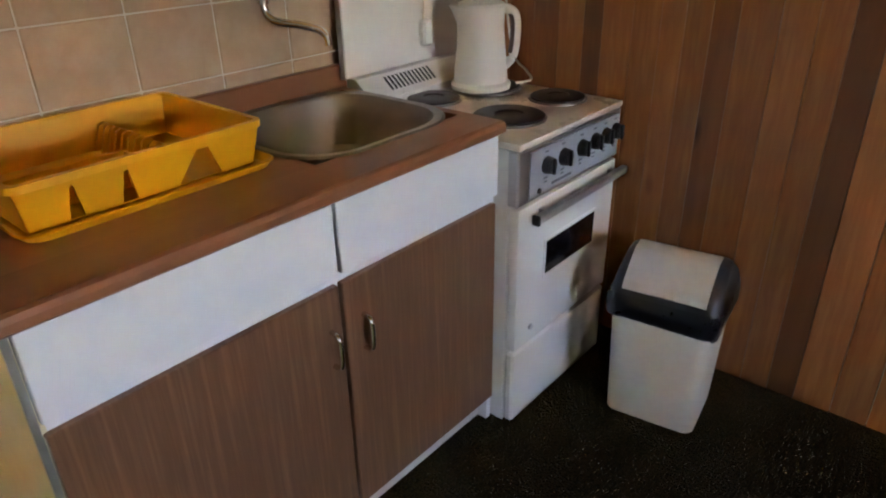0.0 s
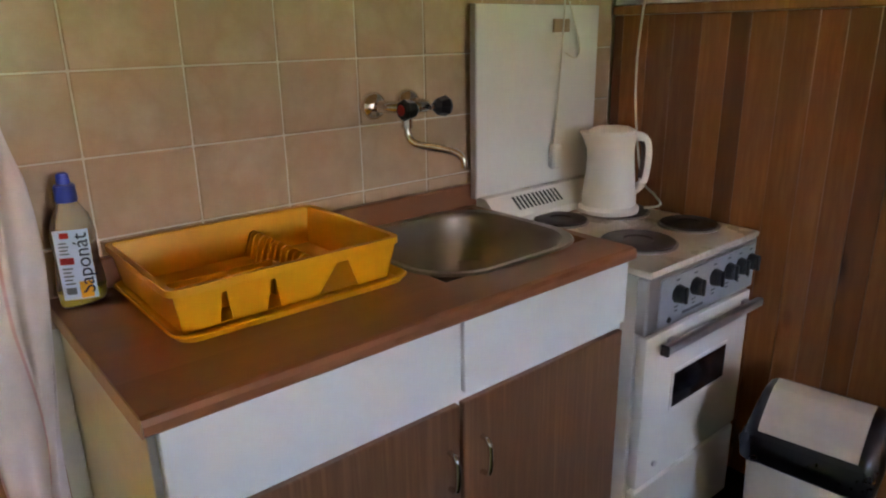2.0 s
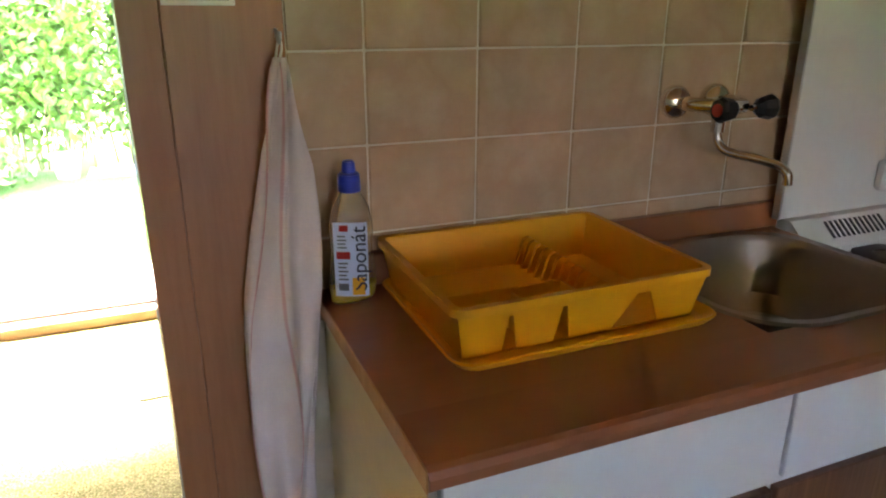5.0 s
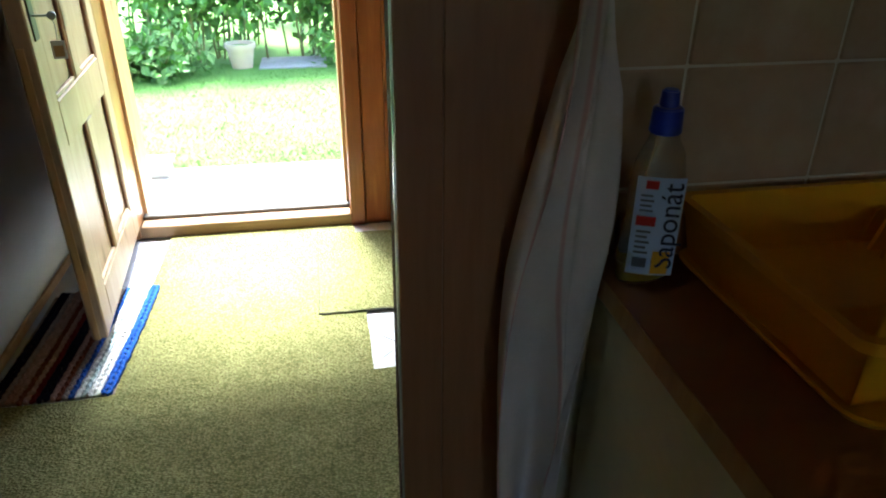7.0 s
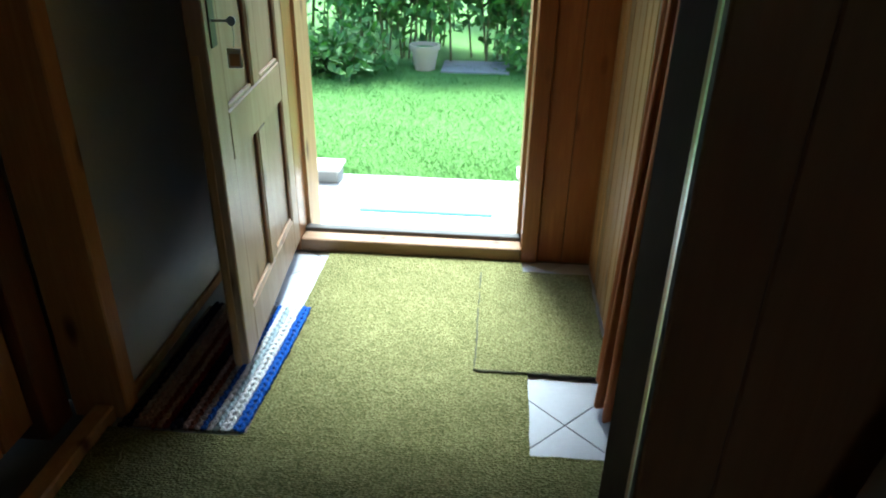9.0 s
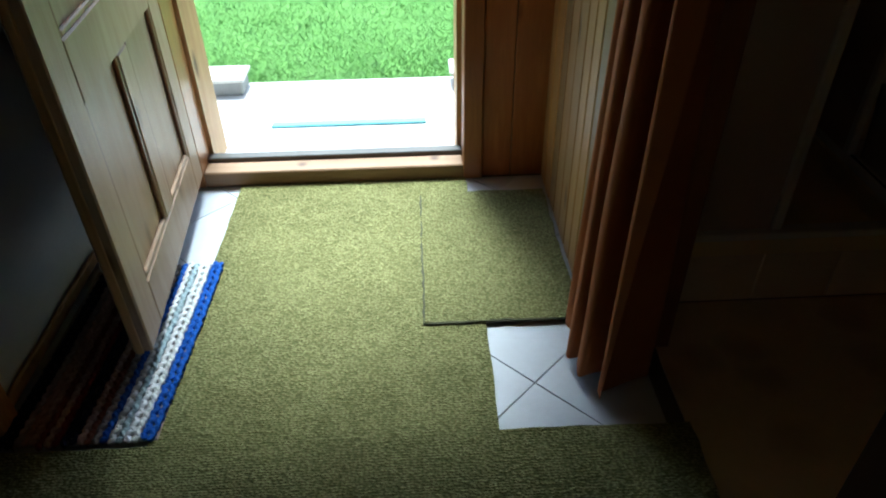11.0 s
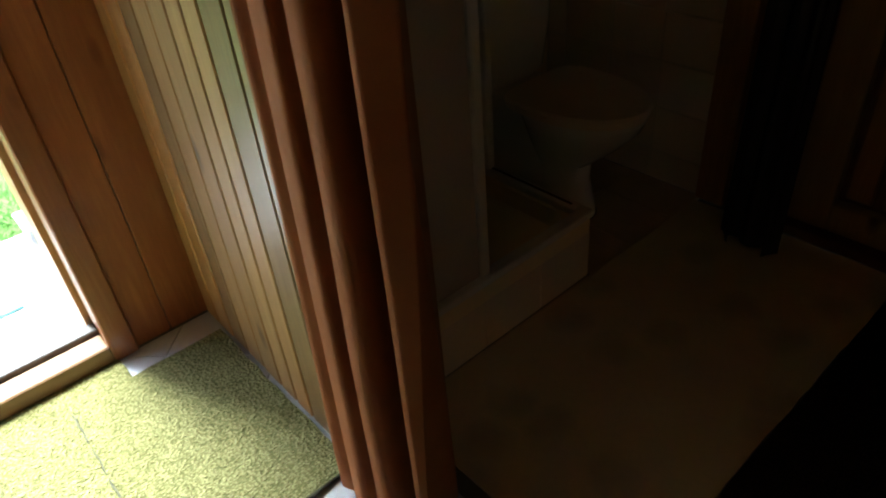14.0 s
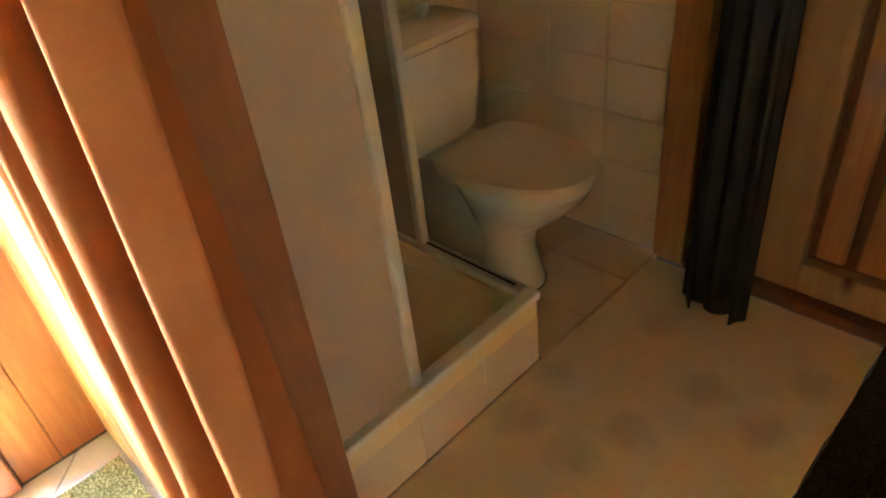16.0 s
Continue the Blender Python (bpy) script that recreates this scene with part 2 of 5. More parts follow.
def carpet_material(name, colors):
    """Looped pile: ribs across the strip, broken into single loops, with worn and soiled patches and shade painted into
    the hollows.
    """
    m = mat(name, colors, scale=3.0, rough=0.95, bump=0.0, fine=30, wear=0.12, spec=0.1)
    nt = m.node_tree
    b = nt.nodes["Principled BSDF"]
    tc = nt.nodes.new("ShaderNodeTexCoord")
    mp = nt.nodes.new("ShaderNodeMapping")
    mp.inputs["Scale"].default_value = (1.25, 0.8, 1)
    nt.links.new(tc.outputs["Object"], mp.inputs[0])
    v = tex(nt, "ShaderNodeTexVoronoi", Scale=150.0, Randomness=0.8)
    nz = tex(nt, "ShaderNodeTexNoise", Scale=60.0, Detail=5.0)
    rib = tex(nt, "ShaderNodeTexWave", Scale=38.0, Distortion=3.0, Detail=2.0)
    rib.inputs["Detail Scale"].default_value = 3.0
    rib.wave_type, rib.bands_direction = "BANDS", "X"
    patch = tex(nt, "ShaderNodeTexNoise", Scale=7.0, Detail=4.0)
    for n in (v, nz, rib, patch):
        nt.links.new(mp.outputs[0], n.inputs[0])

    def madd(src, k, other):
        a = nt.nodes.new("ShaderNodeMath")
        a.operation = "MULTIPLY_ADD"
        a.inputs[1].default_value = k
        nt.links.new(src, a.inputs[0])
        nt.links.new(other, a.inputs[2])
        return a.outputs[0]
    h = madd(rib.outputs["Fac"], -0.22, madd(nz.outputs[0], 0.35, v.outputs["Distance"]))
    bp = tex(nt, "ShaderNodeBump", Strength=1.0, Distance=0.011)
    bp.invert = True
    nt.links.new(h, bp.inputs["Height"])
    nt.links.new(bp.outputs[0], b.inputs["Normal"])
    # darkens with depth: shade between the loops put into the colour
    dk = ramp(nt, madd(patch.outputs[0], 0.25, h), [(0.3, (1.0, 1.0, 1.0)), (0.9, (0.42, 0.42, 0.36))])
    mx = nt.nodes.new("ShaderNodeMix")
    mx.data_type, mx.blend_type = "RGBA", "MULTIPLY"
    mx.inputs[0].default_value = 1.0
    nt.links.new(b.inputs["Base Color"].links[0].from_socket, mx.inputs[6])
    nt.links.new(dk.outputs[0], mx.inputs[7])
    nt.links.new(mx.outputs[2], b.inputs["Base Color"])
    return m


CARPET = carpet_material("green_carpet", [(0.29, 0.285, 0.12), (0.37, 0.365, 0.16), (0.33, 0.325, 0.14)])
# darker copy of the olive carpet: the floor's shade is put into the colour
SHADEDCARPET = carpet_material("shaded_carpet", [(0.042, 0.028, 0.009), (0.055, 0.036, 0.011)])


def glassy(name, color, rough=0.05):
    m = bpy.data.materials.new(name)
    m.use_nodes = True
    b = m.node_tree.nodes["Principled BSDF"]
    b.inputs["Base Color"].default_value = (*color, 1)
    b.inputs["Transmission Weight"].default_value = 0.9
    b.inputs["Roughness"].default_value = rough
    b.inputs["IOR"].default_value = 1.35
    return m


BOTTLE = glassy("clear_plastic", (0.97, 0.97, 0.9))

# ---- mesh helpers ----
ORG = {}


def box(bm, x0, x1, y0, y1, z0, z1, bevel=0.0, seg=1):
    m = Matrix.Translation(((x0 + x1) / 2, (y0 + y1) / 2, (z0 + z1) / 2)) @ Matrix.Diagonal((abs(x1 - x0), abs(y1 - y0), abs(z1 - z0), 1))
    vs = bmesh.ops.create_cube(bm, size=1, matrix=m)["verts"]
    if bevel:
        es = list({e for v in vs for e in v.link_edges})
        bmesh.ops.bevel(bm, geom=es, offset=bevel, segments=seg, affect="EDGES", profile=0.6)
    return bm


def cyl(bm, c, r, h, n=24, r2=None, axis="z", bevel=0.0):
    rot = {"z": Matrix(), "x": pose(0, 0, 0, 0, 90, 0), "y": pose(0, 0, 0, -90, 0, 0)}[axis]
    vs = bmesh.ops.create_cone(bm, cap_ends=True, segments=n, radius1=r, radius2=r if r2 is None else r2, depth=h, matrix=Matrix.Translation(c) @ rot)["verts"]
    if bevel:
        es = [e for e in {e for v in vs for e in v.link_edges} if max(len(f.verts) for f in e.link_faces) > 4]
        bmesh.ops.bevel(bm, geom=es, offset=bevel, segments=2, affect="EDGES")
    return bm


def tube(bm, pts, r, n=8):
    pts = [Vector(p) for p in pts]
    rings, up = [], Vector((0.3, 0.2, 1)).normalized()
    for k, p in enumerate(pts):
        d = (pts[min(k + 1, len(pts) - 1)] - pts[max(k - 1, 0)]).normalized()
        a = d.cross(up)
        if a.length < 0.05:
            a = d.cross(Vector((1, 0, 0)))
        a.normalize()
        c = d.cross(a)
        rr = r[k] if isinstance(r, (list, tuple)) else r
        rings.append([p + rr * (math.cos(t) * a + math.sin(t) * c) for t in (2 * math.pi * q / n for q in range(n))])
    return loft(bm, rings)


def loft(bm, rings, caps=True):
    vr = [[bm.verts.new(p) for p in ring] for ring in rings]
    n = len(vr[0])
    for a, b in zip(vr, vr[1:]):
        for k in range(n):
            bm.faces.new((a[k], a[(k + 1) % n], b[(k + 1) % n], b[k]))
    if caps:
        bm.faces.new(vr[0][::-1])
        bm.faces.new(vr[-1])
    return bm


def rrect(x0, x1, y0, y1, r, z, n=5):
    """A ring: a rectangle with rounded corners."""
    out = []
    for cx, cy, a0 in ((x1 - r, y1 - r, 0), (x0 + r, y1 - r, 90), (x0 + r, y0 + r, 180), (x1 - r, y0 + r, 270)):
        for k in range(n + 1):
            a = radians(a0 + 90 * k / n)
            out.append(Vector((cx + r * math.cos(a), cy + r * math.sin(a), z)))
    return out


def spline(pts, n=8):
    """A smooth line through the points."""
    pts = [Vector(p) for p in pts]
    out = []
    for k in range(len(pts) - 1):
        p0, p1, p2, p3 = pts[max(k - 1, 0)], pts[k], pts[k + 1], pts[min(k + 2, len(pts) - 1)]
        for q in range(n):
            t = q / n
            out.append(0.5 * (2 * p1 + (p2 - p0) * t + (2 * p0 - 5 * p1 + 4 * p2 - p3) * t * t + (3 * p1 - p0 - 3 * p2 + p3) * t ** 3))
    return out + [pts[-1]]


def mesh_of(name, bm, material, smooth=False):
    bmesh.ops.recalc_face_normals(bm, faces=bm.faces)
    me = bpy.data.meshes.new(name)
    bm.to_mesh(me)
    bm.free()
    me.materials.append(material)
    if smooth:
        for p in me.polygons:
            p.use_smooth = True
        me.set_sharp_from_angle(angle=radians(38))
    return me


def thing(name, at, label, category, group="", kind=""):
    ob = new(name)
    ob.empty_display_size = 0.05
    ob.location = at
    ORG[ob] = Vector(at)
    return tagged(ob, label, category, group, kind)


def part(name, bm, material, parent, label="", smooth=False):
    bmesh.ops.translate(bm, verts=bm.verts, vec=-ORG[parent])
    ob = new(name, mesh_of(name, bm, material, smooth))
    ob.parent = parent
    ORG[ob] = ORG[parent]
    return tagged(ob, label)


def solid(name, bm, material, label="", category="", group="", kind="", smooth=False, at=None):
    at = Vector(at) if at else Vector((0, 0, 0))
    bmesh.ops.translate(bm, verts=bm.verts, vec=-at)
    ob = new(name, mesh_of(name, bm, material, smooth))
    ob.location = at
    ORG[ob] = at
    return tagged(ob, label, category, group, kind)


def B(*a, **k):
    return box(bmesh.new(), *a, **k)


def cloth(f, nu, nv, thick=0.0):
    """A sheet from f(u, v), with its uv kept."""
    bm = bmesh.new()
    uv = bm.loops.layers.uv.new("uv")
    g = [[bm.verts.new(f(i / nu, j / nv)) for j in range(nv + 1)] for i in range(nu + 1)]
    for i in range(nu):
        for j in range(nv):
            fc = bm.faces.new((g[i][j], g[i + 1][j], g[i + 1][j + 1], g[i][j + 1]))
            for lp, (a, b) in zip(fc.loops, ((i, j), (i + 1, j), (i + 1, j + 1), (i, j + 1))):
                lp[uv].uv = (a / nu, b / nv)
    return bm


def thicken(ob, t):
    md = ob.modifiers.new("thickness", "SOLIDIFY")
    md.thickness = t
    md.offset = 0
    return ob


# ---- the setting ----
WX, EX = -3.343, -5.33          # tiled kitchen wall, entrance wall
CEIL = 2.25


def wall(name, boxes, material, label):
    bm = bmesh.new()
    for b in boxes:
        box(bm, *b)
    return solid(name, bm, material, label, "wall", kind="structure")


# slabs of floor: kitchen and hall share one level
solid("floor", B(-5.56, 0.9, -2.2, 2.4, -0.3, -0.012), DARKGROUT, "dark screed floor under carpet and tiles", "floor", kind="structure")
solid("ceiling", B(-5.56, 0.9, -2.2, 2.4, CEIL, CEIL + 0.1), PINE_PALE, "pale boarded ceiling", "ceiling", kind="structure")
kitchen_wall = wall("wall_kitchen", [(WX - 0.1, WX - 0.0035, 0.63, 2.4, 0, CEIL)], GROUT, "kitchen wall with beige glazed tiles above the worktop")
right_wall = wall("wall_boarded", [(WX - 0.012, 0.9, 2.3, 2.4, 0, CEIL)], PLASTER, "wall boarded to chest height, white plaster above")
wall("wall_back", [(0.8, 0.9, -2.2, 2.3, 0, 1.08), (0.8, 0.9, -2.2, 2.3, 1.6, CEIL), (0.8, 0.9, -2.2, 0.3, 1.08, 1.6), (0.8, 0.9, 1.08, 2.3, 1.08, 1.6)], PLASTER, "white plaster wall with a window opening")
wall("wall_side", [(-4.0, 0.8, -2.2, -2.1, 0, CEIL), (-4.1, -4.0, -2.2, -0.95, 0, CEIL), (-4.36, -3.25, -0.95, -0.905, 0, CEIL), (-4.42, -4.362, -0.95, -0.785, 0, CEIL)], PLASTER, "white plaster kitchen wall")
hall_left = wall("wall_hall", [(EX - 0.2, -4.361, -0.78, -0.69, 0, CEIL)], PLASTER, "white plastered hall wall beside the open door")
entrance = wall("wall_entrance", [(EX - 0.2, EX - 0.02, 0.47, 2.2, 0, CEIL), (EX - 0.2, EX - 0.02, -0.69, -0.51, 0, CEIL), (EX - 0.2, EX - 0.02, -0.51, 0.47, 2.08, CEIL)], PINE_DARK, "entrance wall boarded with varnished pine")
partition = wall("wall_partition", [(EX - 0.02, -4.532, 0.7, 0.79, 0, CEIL), (-4.532, -3.45, 0.7, 0.79, 2.02, CEIL)], PINE_DARK, "thin wooden partition between hall and bathroom")
bath_back = wall("wall_bath_side", [(EX - 0.02, -4.655, 2.104, 2.2, 0, CEIL), (-4.655, -3.443, 2.16, 2.2, 0, CEIL)], GROUT, "bathroom wall with pale glazed tiles")
wall("wall_bath_inner", [(-3.47, -3.443, 0.79, 2.16, 0, CEIL)], PINE, "pine-boarded back of the kitchen wall")

# post at the end of the kitchen wall, wide board towards the kitchen
post = thing("door_post", (-3.36, 0.5, 0), "reddish-brown varnished pine post with knots", "post", kind="structure")
part("board", B(-3.345, -3.319, 0.403, 0.4578, 0, CEIL, bevel=0.0015), POST, post)
part("board", B(-3.345, -3.319, 0.4582, 0.628, 0, CEIL, bevel=0.0015), POST, post)
# core near-black and matte, much darker than the boards
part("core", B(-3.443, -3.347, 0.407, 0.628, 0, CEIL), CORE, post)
part("edge_strip", B(-3.326, -3.3215, 0.4, 0.4025, 0, CEIL), ALU, post, "thin pale metal edge strip")


def plank_row(parent, name, spans, fixed, z0, z1, along, depth, material, alt=None, every=0, seed=1, gap=0.003, bev=0.0025):
    """Upright boards side by side; spans: the joints along the wall."""
    rnd = random.Random(seed)
    for k, (a, b) in enumerate(zip(spans, spans[1:])):
        d = depth * rnd.uniform(0.95, 1.03)
        bm = B(a + gap, b - gap, *sorted((fixed, fixed + d)), z0, z1, bevel=bev) if along == "x" else B(*sorted((fixed, fixed + d)), a + gap, b - gap, z0, z1, bevel=bev)
        c = Vector(((a + b) / 2, fixed, z0)) if along == "x" else Vector((fixed, (a + b) / 2, z0))
        bmesh.ops.translate(bm, verts=bm.verts, vec=-c)
        ob = new("plank", mesh_of("plank", bm, alt if alt and k in every else material))
        ob.location = c - ORG[parent]
        ob.parent = parent


def widths(a, b, w, seed=1, spread=0.25):
    rnd, out = random.Random(seed), [a]
    while out[-1] < b - w * 0.6:
        out.append(out[-1] + w * rnd.uniform(1 - spread, 1 + spread))
    out[-1] = b
    return out


# ---- floor coverings ----
def sheet(name, x0, x1, y0, y1, z0, z1, material, label, category="carpet", wave=0.0):
    bm = bmesh.new()
    n, m = max(2, int((x1 - x0) / 0.05)), max(2, int((y1 - y0) / 0.05))
    rnd = random.Random(len(name) + n)
    ex = [rnd.uniform(-0.003, 0.003) for _ in range(200)]
    top = [[bm.verts.new((x0 + (x1 - x0) * i / n + (ex[j] if i in (0, n) else 0), y0 + (y1 - y0) * j / m + (ex[i + 60] if j in (0, m) else 0),
                          z1 + wave * noise.noise(Vector((i * 0.4, j * 0.4, 3))))) for j in range(m + 1)] for i in range(n + 1)]
    for i in range(n):
        for j in range(m):
            bm.faces.new((top[i][j], top[i + 1][j], top[i + 1][j + 1], top[i][j + 1]))
    rim = [top[i][0] for i in range(n + 1)] + [top[n][j] for j in range(1, m + 1)] + [top[i][m] for i in range(n - 1, -1, -1)] + [top[0][j] for j in range(m - 1, 0, -1)]
    low = [bm.verts.new((v.co.x, v.co.y, z0)) for v in rim]
    for k in range(len(rim)):
        bm.faces.new((rim[k], rim[(k + 1) % len(rim)], low[(k + 1) % len(rim)], low[k]))
    return solid(name, bm, material, label, category, smooth=False)


sheet("hall_carpet", -5.33, -4.235, -0.335, 0.422, -0.003, 0.006, CARPET, "olive-green looped carpet strip lying on floor tiles", wave=0.001)
sheet("door_mat", -5.217, -4.6, 0.268, 0.668, 0.0062, 0.014, CARPET, "olive-green carpet offcut lying over the hall carpet", "mat", wave=0.001)
mat_edge = mat("frayed_dark_edge", [(0.05, 0.05, 0.03), (0.1, 0.1, 0.05)], scale=60, rough=0.95, bump=0.3)
for k, pts in enumerate((((-4.598, 0.262), (-4.597, 0.35), (-4.6, 0.45), (-4.597, 0.55), (-4.599, 0.65)), ((-4.6, 0.264), (-4.75, 0.267), (-4.9, 0.265), (-5.05, 0.268), (-5.2, 0.266)))):
    e = solid("mat_edge", tube(bmesh.new(), [(p.x + 0.0015 * math.sin(90 * p.y), p.y + 0.0015 * math.sin(110 * p.x), 0.0095) for p in spline([(*q, 0) for q in pts], 12)], 0.0045 if k == 0 else 0.003, 6), mat_edge, "dark frayed edge of the carpet offcut", "mat edge")
sheet("kitchen_carpet", -4.245, 0.78, -0.676, 0.831, 0.0065, 0.02, CARPET, "olive-green looped carpet running into the kitchen", wave=0.002)
solid("carpet_edge", tube(bmesh.new(), [(-4.243 + 0.0025 * math.sin(9 * y) + 0.001 * math.sin(61 * y), y, 0.0135) for y in (-0.675 + 0.02 * k for k in range(75))], 0.0075, 8), CARPET, "rolled olive-green edge of the kitchen carpet", "carpet edge", smooth=True)
# these two floor pieces carry their shade in the carpet colour
sheet("kitchen_carpet", -3.32, 0.78, 0.795, 2.29, 0.0, 0.01, SHADEDCARPET, "dark olive carpet on the kitchen floor, shade put into its colour", wave=0.002)
sheet("bathroom_carpet", -4.02, -3.475, 0.795, 2.15, 0.0, 0.006, SHADEDCARPET, "dark olive carpet beside the vinyl, shade put into its colour", wave=0.001)


def vinyl_material():
    m = VINYL
    nt = m.node_tree
    b = nt.nodes["Principled BSDF"]
    tc = nt.nodes.new("ShaderNodeTexCoord")
    nz = tex(nt, "ShaderNodeTexNoise", Scale=9.0, Detail=3.0)
    add = nt.nodes.new("ShaderNodeVectorMath")
    add.operation = "MULTIPLY_ADD"
    add.inputs[1].default_value = (0.09, 0.09, 0)
    nt.links.new(tc.outputs["Object"], nz.inputs[0])
    nt.links.new(nz.outputs["Color"], add.inputs[0])
    nt.links.new(tc.outputs["Object"], add.inputs[2])
    v = tex(nt, "ShaderNodeTexVoronoi", Scale=4.8, Randomness=1.0)
    v.voronoi_dimensions = "2D"
    nt.links.new(add.outputs[0], v.inputs[0])
    k = ramp(nt, v.outputs["Distance"], [(0.12, (0.72, 0.73, 0.78)), (0.34, (1, 1, 1))])
    mx = nt.nodes.new("ShaderNodeMix")
    mx.data_type, mx.blend_type = "RGBA", "MULTIPLY"
    mx.inputs[0].default_value = 0.85
    nt.links.new(b.inputs["Base Color"].links[0].from_socket, mx.inputs[6])
    nt.links.new(k.outputs[0], mx.inputs[7])
    nt.links.new(mx.outputs[2], b.inputs["Base Color"])


vinyl_material()
sheet("vinyl_mat", -4.64, -4.024, 0.83, 2.07, -0.004, 0.002, VINYL, "beige vinyl flooring with grey pebble pattern", "vinyl floor")

# ---- entrance door frame, threshold, boards ----
frame_ob = thing("door_frame", (EX, 0, 0), "varnished pine entrance door frame with a low threshold", "door frame", kind="structure")
part("jamb", B(-5.43, -5.315, 0.415, 0.478, 0.0, 2.08, bevel=0.004), PINE_RED, frame_ob)
part("jamb", B(-5.43, -5.315, -0.51, -0.452, 0.0, 2.08, bevel=0.004), PINE, frame_ob)
part("head", B(-5.43, -5.315, -0.452, 0.415, 2.02, 2.08, bevel=0.004), PINE, frame_ob)
part("threshold", B(-5.39, -5.318, -0.452, 0.415, 0.0, 0.055, bevel=0.004), wood("worn_threshold", [(0.27, 0.16, 0.08), (0.2, 0.11, 0.05)], rough=0.55, vary=0.0, grain=(14, 1.2, 14)), frame_ob)
part("metal_strip", B(-5.432, -5.392, -0.452, 0.415, 0.0, 0.07, bevel=0.003), mat("dark_metal", [(0.09, 0.085, 0.08)], rough=0.45, metal=0.6), frame_ob, "dark weathered metal strip")
reveal = thing("door_reveal", (-5.5, 0, 0), "pale painted outer door reveal", "reveal", kind="structure")
part("cheek", B(-5.6, -5.434, -0.475, -0.44, -0.05, 2.08), PINE_PALE, reveal)
part("cheek", B(-5.6, -5.434, 0.40, 0.435, -0.05, 2.08), PINE_PALE, reveal)
solid("doorstep", B(-5.6, -5.434, -0.44, 0.40, -0.2, 0.0), CONCRETE, "weathered pale concrete doorstep", "step", kind="structure")
plank_row(entrance, "plank", [0.479, 0.575, 0.692], EX - 0.018, 0.0, CEIL, "y", 0.016, PINE_RED, seed=4, gap=0.001)
plank_row(partition, "plank", widths(EX, -4.535, 0.083, 3, 0.16), 0.698, 0.0, CEIL, "x", -0.016, PINE_HALL, seed=2, gap=0.0036)
solid("trim", B(EX, -4.362, -0.688, -0.676, 0.0, 0.035, bevel=0.003), PINE_PALE, "narrow wooden skirting strip", "trim", kind="structure")

# jamb of the bathroom opening
bj = thing("bathroom_jamb", (-4.4, 0.74, 0), "brown varnished wooden jamb of the bathroom opening", "door jamb", kind="structure")
part("board", B(-4.53, -4.497, 0.69, 0.862, 0.0, 2.02, bevel=0.003), POST, bj)
part("stop", B(-4.4965, -4.488, 0.785, 0.862, 0.0, 2.02, bevel=0.002), wood("brown_stop", [(0.27, 0.11, 0.042), (0.21, 0.082, 0.03)], rough=0.45, vary=0.0), bj, "darker brown stop lath")

# opening in the hall's other side: frame, plank door
lf = thing("side_door", (-4.2, -0.72, 0), "brown boarded inner door in a pine frame", "door", kind="structure")
part("post", B(-4.36, -4.3, -0.80, -0.648, 0.0, CEIL, bevel=0.004), PINE, lf)
part("sill", B(-4.299, -3.3, -0.735, -0.68, 0.0, 0.05, bevel=0.005), PINE_PALE, lf)
part("inner_post", B(-4.299, -4.2, -0.9, -0.805, 0.0, CEIL, bevel=0.003), PINE_DARK, lf)
for k in range(8):
    part("board", B(-4.195 + k * 0.115, -4.085 + k * 0.115, -0.86, -0.835, 0.06, CEIL, bevel=0.003), PINE, lf)
part("header", B(-4.235, -3.3, -0.83, -0.69, 2.05, CEIL), PINE, lf)

# ---- outside ----
# never in view: added so that neutral light bounces in at the back window
solid("pavement", B(0.9, 7.0, -6.0, 6.0, -0.25, -0.06), CONCRETE, "unseen pale concrete slab added to bounce neutral light into the window", "pavement", kind="structure")
solid("terrace", B(-6.3, -5.6, -3.2, 3.2, -0.25, -0.045, bevel=0.006), CONCRETE, "sunlit pale concrete terrace slab", "terrace", kind="structure")
ground = bmesh.new()
ground.faces.new([ground.verts.new(p) for p in ((-400, -400, -0.09), (400, -400, -0.09), (400, 400, -0.09), (-400, 400, -0.09))])
solid("ground", ground, SOIL, "green garden lawn", "lawn", kind="structure")


def grass_field():
    rnd = random.Random(5)
    verts, faces = [], []
    for k in range(90000):
        d = rnd.random() ** 1.5
        x = -6.3 - 2.9 * d
        y = rnd.uniform(-1.6 - 1.2 * d, 1.2 + 1.0 * d)
        h = rnd.uniform(0.012, 0.028) * (1 + 0.5 * noise.noise(Vector((x * 2, y * 2, 0))))
        a, w = rnd.uniform(0, 6.28), rnd.uniform(0.001, 0.0024)
        lx, ly = rnd.uniform(-0.03, 0.03), rnd.uniform(-0.03, 0.03)
        n = len(verts)
        verts += [(x - w * math.cos(a), y - w * math.sin(a), -0.092), (x + w * math.cos(a), y + w * math.sin(a), -0.092), (x + lx, y + ly, -0.09 + h)]
        faces.append((n, n + 1, n + 2))
    me = bpy.data.meshes.new("grass")
    me.from_pydata(verts, [], faces)
    me.materials.append(GRASS)
    tagged(new("grass", me), "short bright green lawn grass", "grass", kind="stuff")


grass_field()


